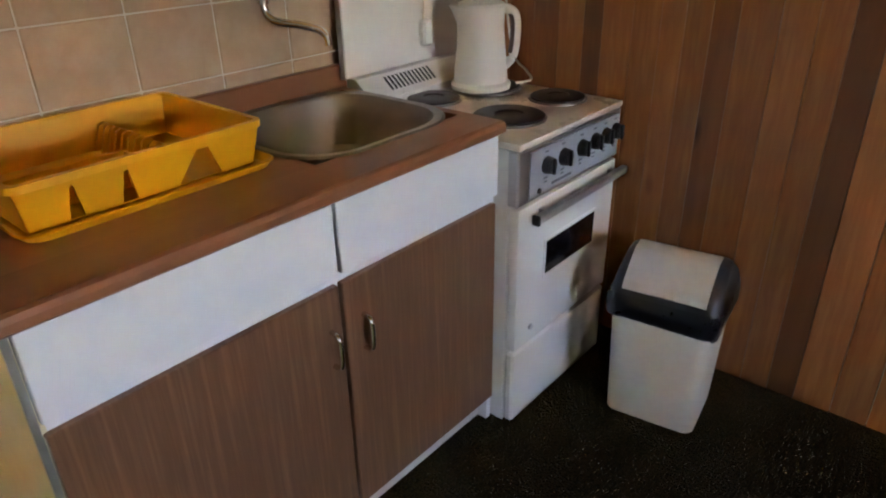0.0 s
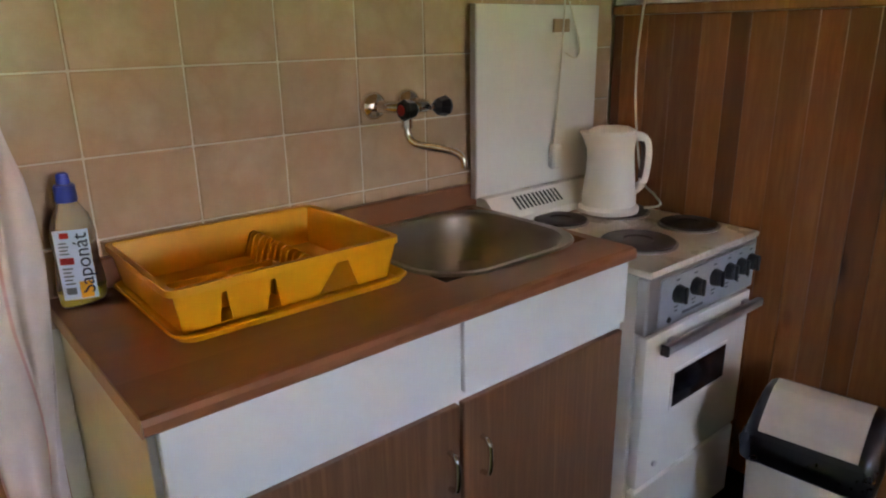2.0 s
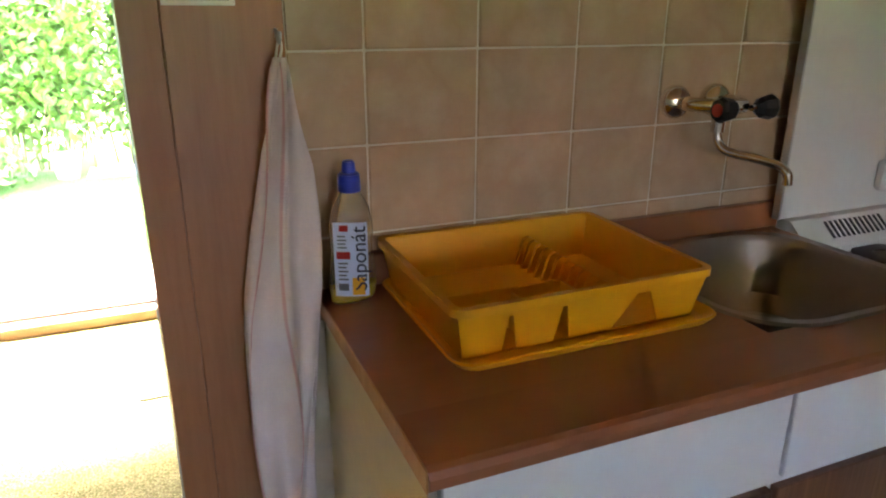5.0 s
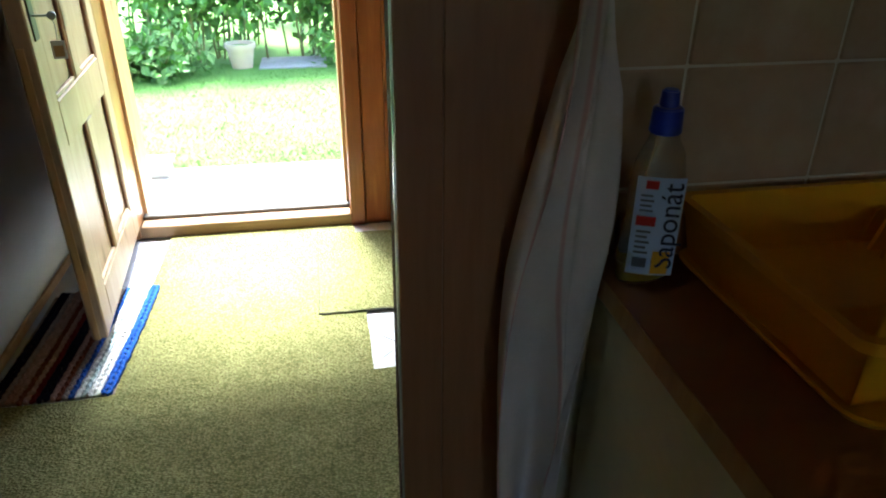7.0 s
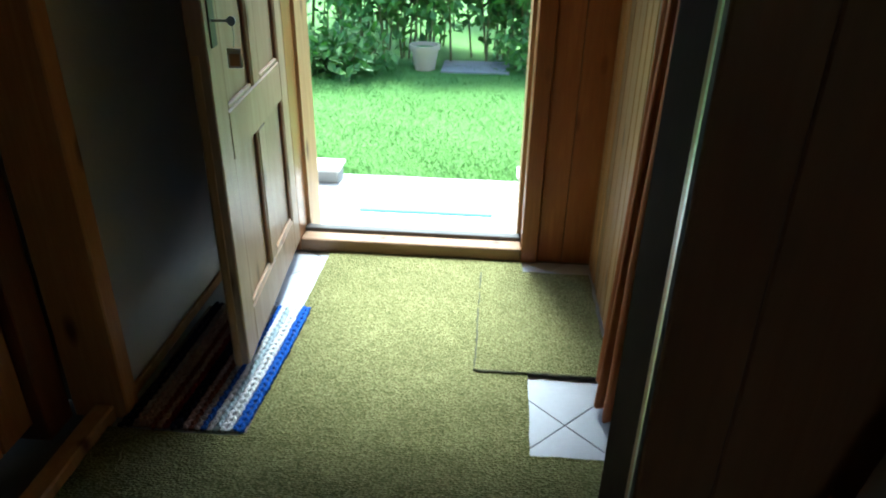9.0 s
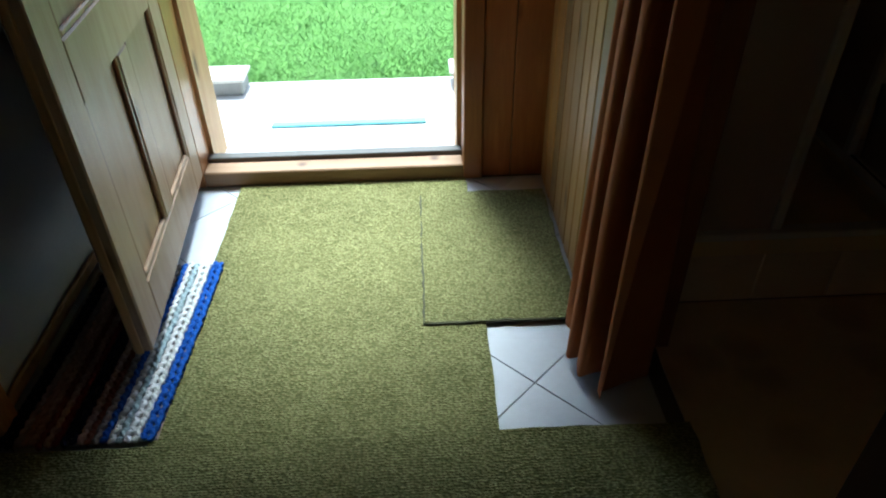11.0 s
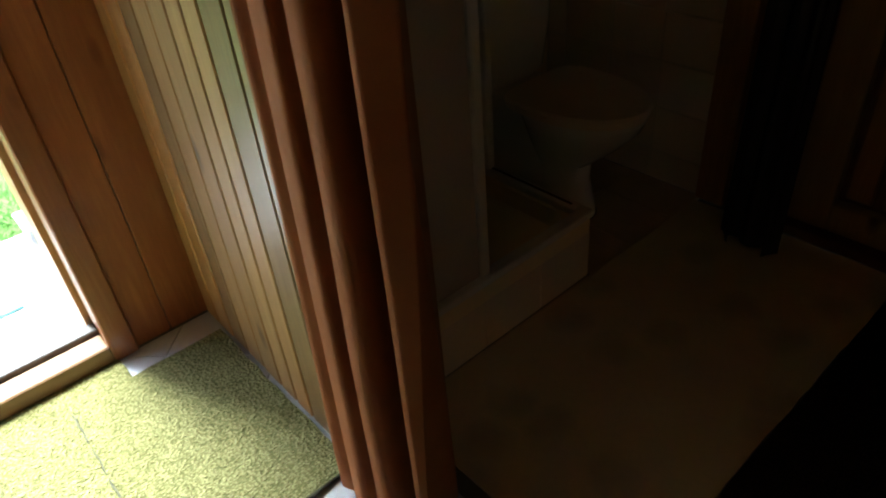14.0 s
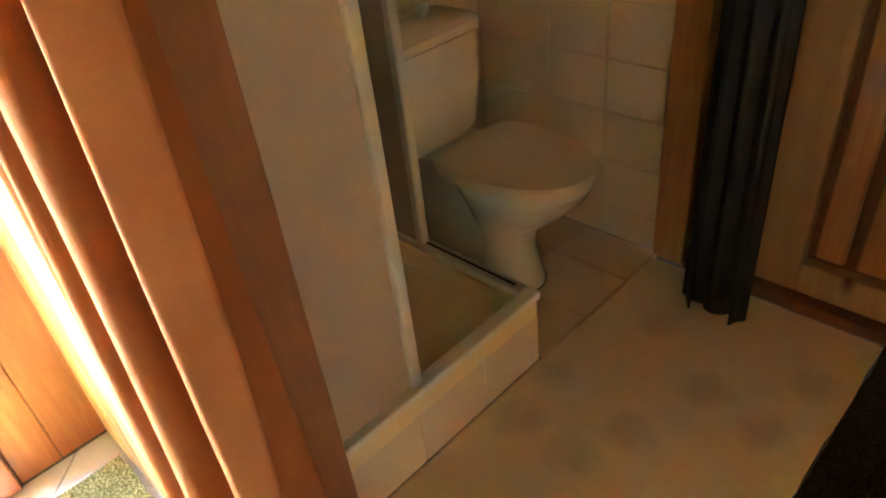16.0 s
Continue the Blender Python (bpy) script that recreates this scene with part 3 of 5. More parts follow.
def shrub(name, at, height, spread, stems, leaves, size, material, label, seed):
    rnd = random.Random(seed)
    root = thing(name, at, label, "shrub", "garden shrubs")
    ax, ay, az = at
    tips = []
    for k in range(stems):
        a = rnd.uniform(0, 6.28)
        bx, by = ax + rnd.uniform(-0.5, 0.5) * spread * 0.5, ay + rnd.uniform(-0.5, 0.5) * spread
        tx, ty, tz = bx + 0.25 * math.cos(a), by + 0.25 * math.sin(a), az + height * rnd.uniform(0.7, 1.0)
        pts = [(bx, by, az - 0.02), (bx * 0.6 + tx * 0.4, by * 0.6 + ty * 0.4, az + height * 0.4), (tx, ty, tz)]
        part("stem", tube(bmesh.new(), pts, [0.011, 0.008, 0.003], 5), STEM, root)
        tips.append((Vector(pts[0]), Vector(pts[1]), Vector(pts[2])))
    verts, faces = [], []
    for k in range(leaves):
        p0, p1, p2 = rnd.choice(tips)
        t = rnd.uniform(0.12, 1.0) ** 0.75
        p = p0.lerp(p1, t * 2) if t < 0.5 else p1.lerp(p2, t * 2 - 1)
        p = p + Vector((rnd.gauss(0, 0.12), rnd.gauss(0, 0.12), rnd.gauss(0, 0.08))) - ORG[root]
        s = size * rnd.uniform(0.5, 1.2)
        m = Euler((rnd.uniform(-1.1, 1.1), rnd.uniform(-1.1, 1.1), rnd.uniform(0, 6.28))).to_matrix()
        n = len(verts)
        for q in ((0, 0, 0), (0.5 * s, 0.32 * s, 0.08 * s), (1.1 * s, 0, -0.12 * s), (0.5 * s, -0.32 * s, 0.08 * s)):
            verts.append(p + m @ Vector(q))
        faces += [(n, n + 1, n + 2), (n, n + 2, n + 3)]
    me = bpy.data.meshes.new("leaves")
    me.from_pydata(verts, [], faces)
    me.materials.append(material)
    ob = new("crown", me)
    ob.parent = root


shrub("leafy_shrub", (-9.5, -0.75, -0.09), 2.2, 1.0, 18, 3800, 0.105, LEAF, "tall bright green leafy garden shrub", 1)
shrub("leafy_shrub", (-9.6, 0.35, -0.09), 2.2, 1.1, 18, 3800, 0.105, LEAF, "tall bright green leafy garden shrub", 2)
shrub("dark_shrub", (-9.9, -2.0, -0.09), 2.3, 1.0, 20, 3200, 0.06, LEAFDARK, "dense dark green shrub", 3)
shrub("leafy_shrub", (-10.4, 1.4, -0.09), 2.4, 1.4, 16, 2600, 0.09, LEAF, "tall bright green leafy garden shrub", 4)
shrub("hedge", (-11.2, -0.5, -0.09), 2.6, 5.0, 40, 12000, 0.11, LEAF, "pale green hedge closing the garden", 5)
shrub("low_plant", (-8.85, -1.25, -0.09), 0.32, 0.9, 14, 900, 0.1, LEAF, "low broad-leaved plant with pale leaves", 6)
shrub("low_plant", (-9.1, 0.9, -0.09), 0.3, 1.0, 14, 700, 0.09, LEAF, "low broad-leaved plant with pale leaves", 7)

pot = thing("plant_pot", (-9.05, -0.35, -0.09), "pale cream plastic plant pot on the lawn edge", "plant pot")
bm = bmesh.new()
loft(bm, [[Vector((-9.05 + r * math.cos(a), -0.35 + r * math.sin(a), z)) for a in (k * math.pi / 12 for k in range(24))] for r, z in ((0.09, -0.09), (0.12, 0.085), (0.134, 0.085), (0.136, 0.125), (0.12, 0.125), (0.115, 0.085))])
part("pot", bm, POTM, pot, smooth=True)
part("soil", cyl(bmesh.new(), (-9.05, -0.35, 0.09), 0.114, 0.01), SOIL, pot, "dark soil")
solid("garden_slab", B(-9.4, -8.93, -0.2, 0.4, -0.1, -0.075, bevel=0.006), BLOCK, "grey concrete slab at the lawn edge", "slab", at=(-9.0, 0.1, -0.1))


def stone_block(y0, y1, x0, x1, label):
    t = thing("concrete_block", ((x0 + x1) / 2, (y0 + y1) / 2, -0.045), label, "concrete block", "blocks beside the steps")
    part("block", B(x0, x1, y0, y1, -0.045, 0.018, bevel=0.006), BLOCK, t)
    part("cap", B(x0 - 0.02, x1 + 0.012, y0 - 0.02, y1 + 0.012, 0.018, 0.034, bevel=0.004), CONCRETE, t, "pale stone cap")


stone_block(-0.95, -0.49, -6.29, -6.158, "low grey concrete block with a pale stone cap")
stone_block(0.435, 0.9, -6.29, -6.17, "low grey concrete block with a pale stone cap")
solid("blue_strip", B(-5.868, -5.83, -0.32, 0.3, -0.0445, -0.035, bevel=0.002), CYAN, "pale blue strip on the terrace", "strip", at=(-5.85, 0, -0.045))

# ---- entrance door, standing open ----
def front_door():
    length, h, z0, th = 0.812, 1.95, 0.06, 0.045
    d = thing("front_door", (0, 0, 0), "open panelled front door of worn brown wood", "door")

    def add(name, x0, x1, za, zb, y0=-th, y1=0.0, m=DOOR_W, bevel=0.004, label=""):
        return part(name, B(x0, x1, y0, y1, za, zb, bevel=bevel), m, d, label)
    add("stile", 0.0, 0.1, z0, z0 + h)
    add("stile", length - 0.105, length, z0, z0 + h)
    add("rail", 0.1, length - 0.105, z0, z0 + 0.13)
    add("rail", 0.1, length - 0.105, 0.64, 0.77)
    add("rail", 0.1, length - 0.105, z0 + h - 0.12, z0 + h)
    add("muntin", 0.365, 0.445, z0 + 0.13, 0.64)
    add("muntin", 0.365, 0.445, 0.77, z0 + h - 0.12)
    for (a, b) in ((0.1, 0.365), (0.445, length - 0.105)):
        for (za, zb) in ((z0 + 0.13, 0.64), (0.77, z0 + h - 0.12)):
            add("panel", a, b, za, zb, -th + 0.012, -0.014, DOOR_W, 0)
            # upright mouldings in a darker tone than the bottom ones
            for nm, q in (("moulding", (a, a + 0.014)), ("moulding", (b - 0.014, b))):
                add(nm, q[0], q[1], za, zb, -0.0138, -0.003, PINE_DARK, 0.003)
            add("moulding", a + 0.014, b - 0.014, za, za + 0.014, -0.0138, -0.003, DOOR_W, 0.003)
    part("edge_lath", B(length, length + 0.006, -th + 0.006, -0.02, z0, 0.93, bevel=0.002), PINE_PALE, d, "pale worn edge lath")
    plate = part("lock_plate", B(length - 0.075, length - 0.03, 0.0, 0.004, 0.94, 1.24, bevel=0.002), BRONZE, d, "dark metal lock plate")
    bm = bmesh.new()
    cyl(bm, (length - 0.05, 0.025, 1.12), 0.009, 0.05, 12, axis="y")
    box(bm, length - 0.155, length - 0.04, 0.042, 0.056, 1.108, 1.132, bevel=0.004)
    part("handle", bm, BRONZE, d, "dark metal lever handle", smooth=True)
    bm = bmesh.new()
    tube(bm, [(length - 0.05, 0.003, 1.0), (length - 0.05, 0.04, 1.0)], 0.003)
    cyl(bm, (length - 0.05, 0.048, 1.0), 0.011, 0.004, 12, axis="x")
    part("key", bm, ALU, d, "key in the lock", smooth=True)
    bm = B(length - 0.052, length - 0.048, 0.03, 0.064, 0.892, 0.938, bevel=0.0015)
    part("key_tag", bm, PLASTIC, d, "pale plastic key tag")
    part("tag_card", B(length - 0.0478, length - 0.047, 0.035, 0.059, 0.898, 0.926), PINE_PALE, d, "brown card in the tag")
    part("tag_ring", tube(bmesh.new(), [(length - 0.05, 0.047, 0.94), (length - 0.054, 0.05, 0.97), (length - 0.05, 0.048, 0.995)], 0.0012, 6), ALU, d)
    d.matrix_basis = pose(-5.298, -0.446, 0.0, 0, 0, 5.0)
    return d


front_door()


# ---- crocheted rug ----
def rug():
    r = thing("crochet_rug", (-4.55, -0.45, 0), "striped crocheted rag rug in blue, white and brown", "rug")
    cols = {"blue": (0.03, 0.1, 0.42), "white": (0.7, 0.72, 0.72), "pale": (0.42, 0.52, 0.56), "brown": (0.17, 0.06, 0.035), "grey": (0.3, 0.25, 0.23), "navy": (0.012, 0.012, 0.03), "wine": (0.16, 0.02, 0.02), "rose": (0.38, 0.24, 0.2)}
    ms = {k: mat("yarn_" + k, [c, tuple(q * 0.7 for q in c)], scale=60, rough=0.95, bump=0.5, fine=250, spec=0.1) for k, c in cols.items()}
    rows = ["blue", "blue", "white", "white", "pale", "white", "blue", "grey", "brown", "rose", "navy", "navy", "wine", "rose", "brown", "rose", "rose", "grey", "navy", "navy"]
    y, w = -0.318, 0.0168
    rnd = random.Random(9)
    for k, c in enumerate(rows):
        bm = bmesh.new()
        yy = y - w * (k + 0.5)
        x = -4.875 + rnd.uniform(-0.006, 0.006)
        q = 0
        while x < -4.268 + rnd.uniform(-0.006, 0.006):
            bend = 0.012 - 0.011 * ((x + 4.57) / 0.3) - 0.005 * ((x + 4.57) / 0.3) ** 2
            m = Matrix.Translation((x, yy + bend + rnd.uniform(-0.002, 0.002), 0.012 + 0.002 * (q % 2))) @ pose(0, 0, 0, 0, 0, 35 if (q + k) % 2 else -35) @ Matrix.Diagonal((0.012, 0.0085, 0.0085, 1))
            bmesh.ops.create_icosphere(bm, subdivisions=1, radius=1, matrix=m)
            x += 0.0125
            q += 1
        part("stripe", bm, ms[c], r, c + " yarn row", smooth=True)
    part("backing", B(-4.87, -4.272, y - w * len(rows), y, 0.0, 0.008, bevel=0.002), ms["grey"], r)


rug()


# ---- hanging curtains ----
def curtain(name, x0, x1, y, z0, z1, folds, amp, material, label, flare=1.0, phase=0.0, along="x"):
    def f(u, v):
        z = z1 + (z0 - z1) * v
        s = 0.55 + 0.45 * v * flare
        c = (x0 + x1) / 2
        a = folds * 2 * math.pi * u + phase
        p = c + (x1 - x0) * (u - 0.5) * (0.8 + 0.2 * v * flare) + 0.012 * math.sin(2 * a)
        q = y + amp * s * (math.sin(a) + 0.3 * math.sin(2.3 * a + 1.1 + 0.6 * v)) + 0.006 * noise.noise(Vector((u * 6, v * 3, 2)))
        return (p, q, z + 0.008 * math.sin(a * 1.3)) if along == "x" else (q, p, z + 0.008 * math.sin(a * 1.3))
    bm = cloth(f, 90, 30)
    ob = solid(name, bm, material, label, "curtain", smooth=True, at=((x0 + x1) / 2, y, z0))
    return thicken(ob, 0.003)


def door_curtain():
    """Drawn aside: three forward folds, a deep pocket, and the hem turned into the opening."""
    plan = spline([(x, y, 0) for x, y in [(-4.6, 0.68), (-4.575, 0.635), (-4.55, 0.615), (-4.525, 0.632), (-4.505, 0.618), (-4.47, 0.607), (-4.447, 0.604), (-4.438, 0.63), (-4.42, 0.618), (-4.388, 0.615), (-4.378, 0.64), (-4.398, 0.73), (-4.378, 0.775), (-4.356, 0.73), (-4.343, 0.672), (-4.333, 0.648), (-4.32, 0.645)]], 8)
    edge = Vector((0.034, 0.052, 0))

    def f(u, v):
        z = 2.05 - 2.02 * v
        k = min(u / 0.93, 1.0) * (len(plan) - 1)
        n = min(int(k), len(plan) - 2)
        a = plan[n].lerp(plan[n + 1], k - n)
        s = 1.0 - 0.32 * min(z, 1.6) / 1.1
        a = a + edge * (max(0.0, u - 0.93) / 0.07) * min(1.3, 0.06 + z / 1.1)
        return (a.x + 0.004 * noise.noise(Vector((u * 9, v * 5, 1))), 0.7 + (a.y - 0.7) * s + 0.005 * noise.noise(Vector((u * 7, v * 4, 9))), z - 0.008 * math.sin(u * 40) * v)
    thicken(solid("door_curtain", cloth(f, 120, 36), CURTAIN, "rust-brown curtain drawn aside in hanging folds", "curtain", smooth=True, at=(-4.5, 0.68, 0.03)), 0.003)


door_curtain()
rod = solid("curtain_rod", tube(bmesh.new(), [(-4.62, 0.645, 2.06), (-3.46, 0.645, 2.06)], 0.009), PINE_DARK, "dark curtain rod over the opening", "curtain rod", smooth=True)

# ---- bathroom ----
BACKX = -5.3


def tile_wall(parent, us, zs, fixed, depth, along, material, name="tile", gap=0.0018):
    """Glazed tiles; us, zs: the joints."""
    cache = {}
    for a, b in zip(us, us[1:]):
        for c, d in zip(zs, zs[1:]):
            key = (round(b - a, 3), round(d - c, 3))
            if key not in cache:
                w, h = (b - a) / 2 - gap, (d - c) / 2 - gap
                bm = B(0, depth, -w, w, -h, h, bevel=0.0022) if along == "y" else B(-w, w, 0, depth, -h, h, bevel=0.0022)
                cache[key] = mesh_of("tile", bm, material)
            ob = new(name, cache[key])
            m = (Vector((fixed, (a + b) / 2, (c + d) / 2)) if along == "y" else Vector(((a + b) / 2, fixed, (c + d) / 2))) - ORG[parent]
            ob.location = m
            ob.rotation_euler = Euler((random.uniform(-0.003, 0.003), random.uniform(-0.003, 0.003), random.uniform(-0.003, 0.003)))
            ob.parent = parent


def shower():
    t = thing("shower_tray", (-4.97, 1.16, 0), "cream shower tray on a tiled plinth with white rails", "shower")
    x0, x1, y0, y1 = BACKX, -4.645, 0.8, 1.535
    part("plinth", B(x0, x1 - 0.012, y0, y1 - 0.008, 0.0, 0.155), GROUT, t)
    for a, b in ((0.8, 0.93), (0.93, 1.13), (1.13, 1.33), (1.33, 1.53)):
        part("tile", B(x1 - 0.012, x1 - 0.002, a + 0.001, b - 0.001, 0.003, 0.155, bevel=0.002), BATHTILE, t)
    for a, b in ((-5.2, -5.0), (-5.0, -4.8), (-4.8, -4.66)):
        part("tile", B(a + 0.001, b - 0.001, y1 - 0.008, y1 + 0.001, 0.003, 0.155, bevel=0.002), BATHTILE, t)
    bm = bmesh.new()
    loft(bm, [rrect(x0, x1, y0, y1, 0.02, 0.156), rrect(x0, x1, y0, y1, 0.02, 0.2), rrect(x0 + 0.045, x1 - 0.045, y0 + 0.045, y1 - 0.045, 0.05, 0.2),
              rrect(x0 + 0.07, x1 - 0.07, y0 + 0.07, y1 - 0.07, 0.06, 0.13), rrect(x0 + 0.2, x1 - 0.2, y0 + 0.2, y1 - 0.2, 0.06, 0.12)])
    part("basin", bm, TRAYC, t, "cream enamelled basin", smooth=True)
    part("rail", B(x1 - 0.035, x1 + 0.002, y0, y1 + 0.002, 0.2, 0.222, bevel=0.003), RAILW, t, "white sliding rail")
    part("rail", B(x0, x1 - 0.035, y1 - 0.035, y1 + 0.002, 0.2, 0.222, bevel=0.003), RAILW, t, "white sliding rail")
    part("rail_groove", B(x0, x1 - 0.06, y1 - 0.02, y1 - 0.013, 0.2215, 0.2235), GROOVE, t)
    s = thing("shower_screen", (-4.66, 0.98, 0.222), "white-framed shower screen with frosted beige panels", "shower screen")
    part("panel", B(x1 - 0.026, x1 - 0.02, y0, 1.13, 0.222, 1.95), SCREEN, s, "frosted beige panel")
    part("stile", B(x1 - 0.034, x1 - 0.008, 1.13, 1.157, 0.222, 1.95, bevel=0.004), RAILW, s, "white stile")
    part("panel", B(x0, -5.03, y1 - 0.026, y1 - 0.02, 0.222, 1.95), SCREEN, s, "frosted beige panel")
    part("stile", B(-5.03, -5.003, y1 - 0.034, y1 - 0.008, 0.222, 1.95, bevel=0.004), RAILW, s, "cream stile")
    part("top_rail", B(x1 - 0.035, x1, y0, y1, 1.95, 1.985, bevel=0.003), RAILW, s)
    part("top_rail", B(x0, x1 - 0.035, y1 - 0.035, y1, 1.95, 1.985, bevel=0.003), RAILW, s)


shower()


def oval(cx, cy, rx0, rx1, ry, z, n=32, sq=2.0):
    """A ring, longer towards +x (rx1) than towards -x (rx0)."""
    out = []
    for k in range(n):
        a = 2 * math.pi * k / n
        c, s = math.cos(a), math.sin(a)
        e = 2.0 / sq if c < 0 else 1.0
        x = (rx1 if c > 0 else rx0) * math.copysign(abs(c) ** e, c)
        out.append(Vector((cx + x, cy + ry * math.copysign(abs(s) ** e, s), z)))
    return out


def toilet():
    cy = 1.757
    t = thing("toilet", (-5.0, cy, 0), "white ceramic toilet with closed cream plastic lid", "toilet")
    bm = bmesh.new()
    loft(bm, [oval(-4.93, cy, 0.12, 0.112, 0.095, 0.0035), oval(-4.93, cy, 0.12, 0.108, 0.092, 0.03), oval(-4.93, cy, 0.1, 0.085, 0.072, 0.13), oval(-4.93, cy, 0.1, 0.09, 0.076, 0.19),
              oval(-4.91, cy, 0.14, 0.16, 0.11, 0.265), oval(-4.9, cy, 0.155, 0.215, 0.148, 0.335), oval(-4.9, cy, 0.16, 0.23, 0.16, 0.368), oval(-4.9, cy, 0.16, 0.226, 0.158, 0.38)])
    part("bowl", bm, CERAMIC, t, "white ceramic bowl", smooth=True)
    bm = bmesh.new()
    loft(bm, [oval(-5.0, cy, 0.22, 0.1, 0.085, 0.0035, sq=4), oval(-5.0, cy, 0.23, 0.1, 0.075, 0.12, sq=4), oval(-5.02, cy, 0.23, 0.1, 0.085, 0.33, sq=4), oval(-5.04, cy, 0.22, 0.12, 0.11, 0.38, sq=4)])
    part("foot", bm, CERAMIC, t, smooth=True)
    part("seat", loft(bmesh.new(), [oval(-4.9, cy, 0.16, 0.232, 0.162, 0.381, sq=5), oval(-4.9, cy, 0.16, 0.235, 0.165, 0.396, sq=5)]), SEATP, t, "cream plastic seat", smooth=True)
    part("lid", loft(bmesh.new(), [oval(-4.9, cy, 0.162, 0.238, 0.167, 0.397, sq=5), oval(-4.9, cy, 0.164, 0.241, 0.169, 0.405, sq=5), oval(-4.9, cy, 0.158, 0.234, 0.162, 0.413, sq=5), oval(-4.9, cy, 0.12, 0.19, 0.12, 0.416, sq=5)]), SEATP, t, "closed cream plastic lid", smooth=True)
    part("fixing_bolt", cyl(bmesh.new(), (-4.87, cy - 0.075, 0.02), 0.008, 0.012, 10, axis="y"), BLACK, t, "dark fixing bolt cap")
    part("sealant", loft(bmesh.new(), [oval(-4.93, cy, 0.122, 0.115, 0.098, 0.0031), oval(-4.93, cy, 0.121, 0.114, 0.097, 0.006)]), BLACK, t, "dark joint round the foot")
    x0, x1, y0, y1 = -5.285, -5.1, 1.572, 1.902
    part("cistern", loft(bmesh.new(), [rrect(x0, x1 - 0.03, y0 + 0.035, y1 - 0.035, 0.04, 0.381), rrect(x0, x1 - 0.012, y0 + 0.014, y1 - 0.014, 0.045, 0.41), rrect(x0, x1, y0, y1, 0.045, 0.56), rrect(x0, x1, y0, y1, 0.045, 0.672)]), CERAMIC, t, "white ceramic cistern", smooth=True)
    part("shadow_gap", loft(bmesh.new(), [rrect(x0 + 0.004, x1 - 0.004, y0 + 0.004, y1 - 0.004, 0.04, z) for z in (0.6725, 0.677)]), GROOVE, t)
    part("cistern_lid", loft(bmesh.new(), [rrect(x0, x1 + 0.005, y0 - 0.005, y1 + 0.005, 0.045, 0.6775), rrect(x0, x1 + 0.005, y0 - 0.005, y1 + 0.005, 0.045, 0.7), rrect(x0 + 0.01, x1 - 0.012, y0 + 0.012, y1 - 0.012, 0.04, 0.712)]), CERAMIC, t, smooth=True)
    bm = bmesh.new()
    cyl(bm, (-5.19, 1.771, 0.722), 0.005, 0.03, 10)
    bmesh.ops.create_uvsphere(bm, u_segments=14, v_segments=8, radius=0.016, matrix=Matrix.Translation((-5.19, 1.771, 0.742)))
    part("flush_knob", bm, PLASTIC, t, "white flush pull knob", smooth=True)


toilet()

# tiles of the bathroom: side wall, back wall, toilet floor
bz = [0.0] + [0.104 + 0.153 * k for k in range(0, 14)]
tile_wall(bath_back, [BACKX, -5.223, -5.033, -4.845, -4.655], bz, 2.112, -0.01, "x", BATHTILE)
back2 = wall("wall_bath_back", [(-5.349, BACKX - 0.01, 0.79, 2.112, 0, CEIL)], GROUT, "tiled bathroom wall behind the toilet")
tile_wall(back2, [1.54 + 0.15 * k for k in range(0, 4)] + [2.1], bz, BACKX - 0.01, 0.01, "y", BATHTILE)
tf = thing("toilet_floor", (-5, 1.8, 0), "brownish tiled floor strip under the toilet", "floor", kind="structure")
part("bed", B(BACKX, -4.642, 1.537, 2.1, -0.012, -0.002), DARKGROUT, tf)
for a, b in ((BACKX, -5.1), (-5.1, -4.9), (-4.9, -4.645)):
    for c, d in ((1.54, 1.73), (1.73, 1.93), (1.93, 2.098)):
        part("tile", B(a + 0.001, b - 0.001, c + 0.001, d - 0.001, -0.004, 0.003, bevel=0.0015), TERRATILE, tf)
part("edge", B(-4.645, -4.6405, 0.8, 2.1, -0.01, 0.003), TERRATILE, tf, "brown joint along the vinyl")

# far end of the bathroom: jamb, black curtain, panelled door
bd = thing("inner_doorway", (-4.3, 2.12, 0), "brown panelled wooden door in a pine frame behind a curtain", "door", kind="structure")
part("jamb", B(-4.653, -4.56, 2.085, 2.158, 0.0, CEIL, bevel=0.003), PINE, bd)
part("stile", B(-4.37, -4.255, 2.105, 2.145, 0.04, CEIL, bevel=0.004), PINE_PALE, bd)
part("rail", B(-4.255, -3.6, 2.105, 2.145, 0.04, 0.13, bevel=0.004), PINE_PALE, bd)
for k in range(6):
    part("board", B(-4.235 + k * 0.095, -4.165 + k * 0.095, 2.118, 2.14, 0.15, CEIL, bevel=0.006), PINE, bd)
part("backing", B(-4.56, -3.475, 2.146, 2.158, 0.0, CEIL), PINE_DARK, bd)
part("sill", B(-4.55, -3.5, 2.075, 2.145, 0.0, 0.035, bevel=0.003), PINE_DARK, bd)
curtain("black_curtain", -4.495, -4.32, 1.945, 0.012, 2.0, 3.0, 0.022, BLACKCLOTH, "black hanging curtain with ragged hem", phase=0.3)

# ---- kitchen unit ----
CY0, CY1, CF, CT = 0.66, 1.688, -2.82, 0.847


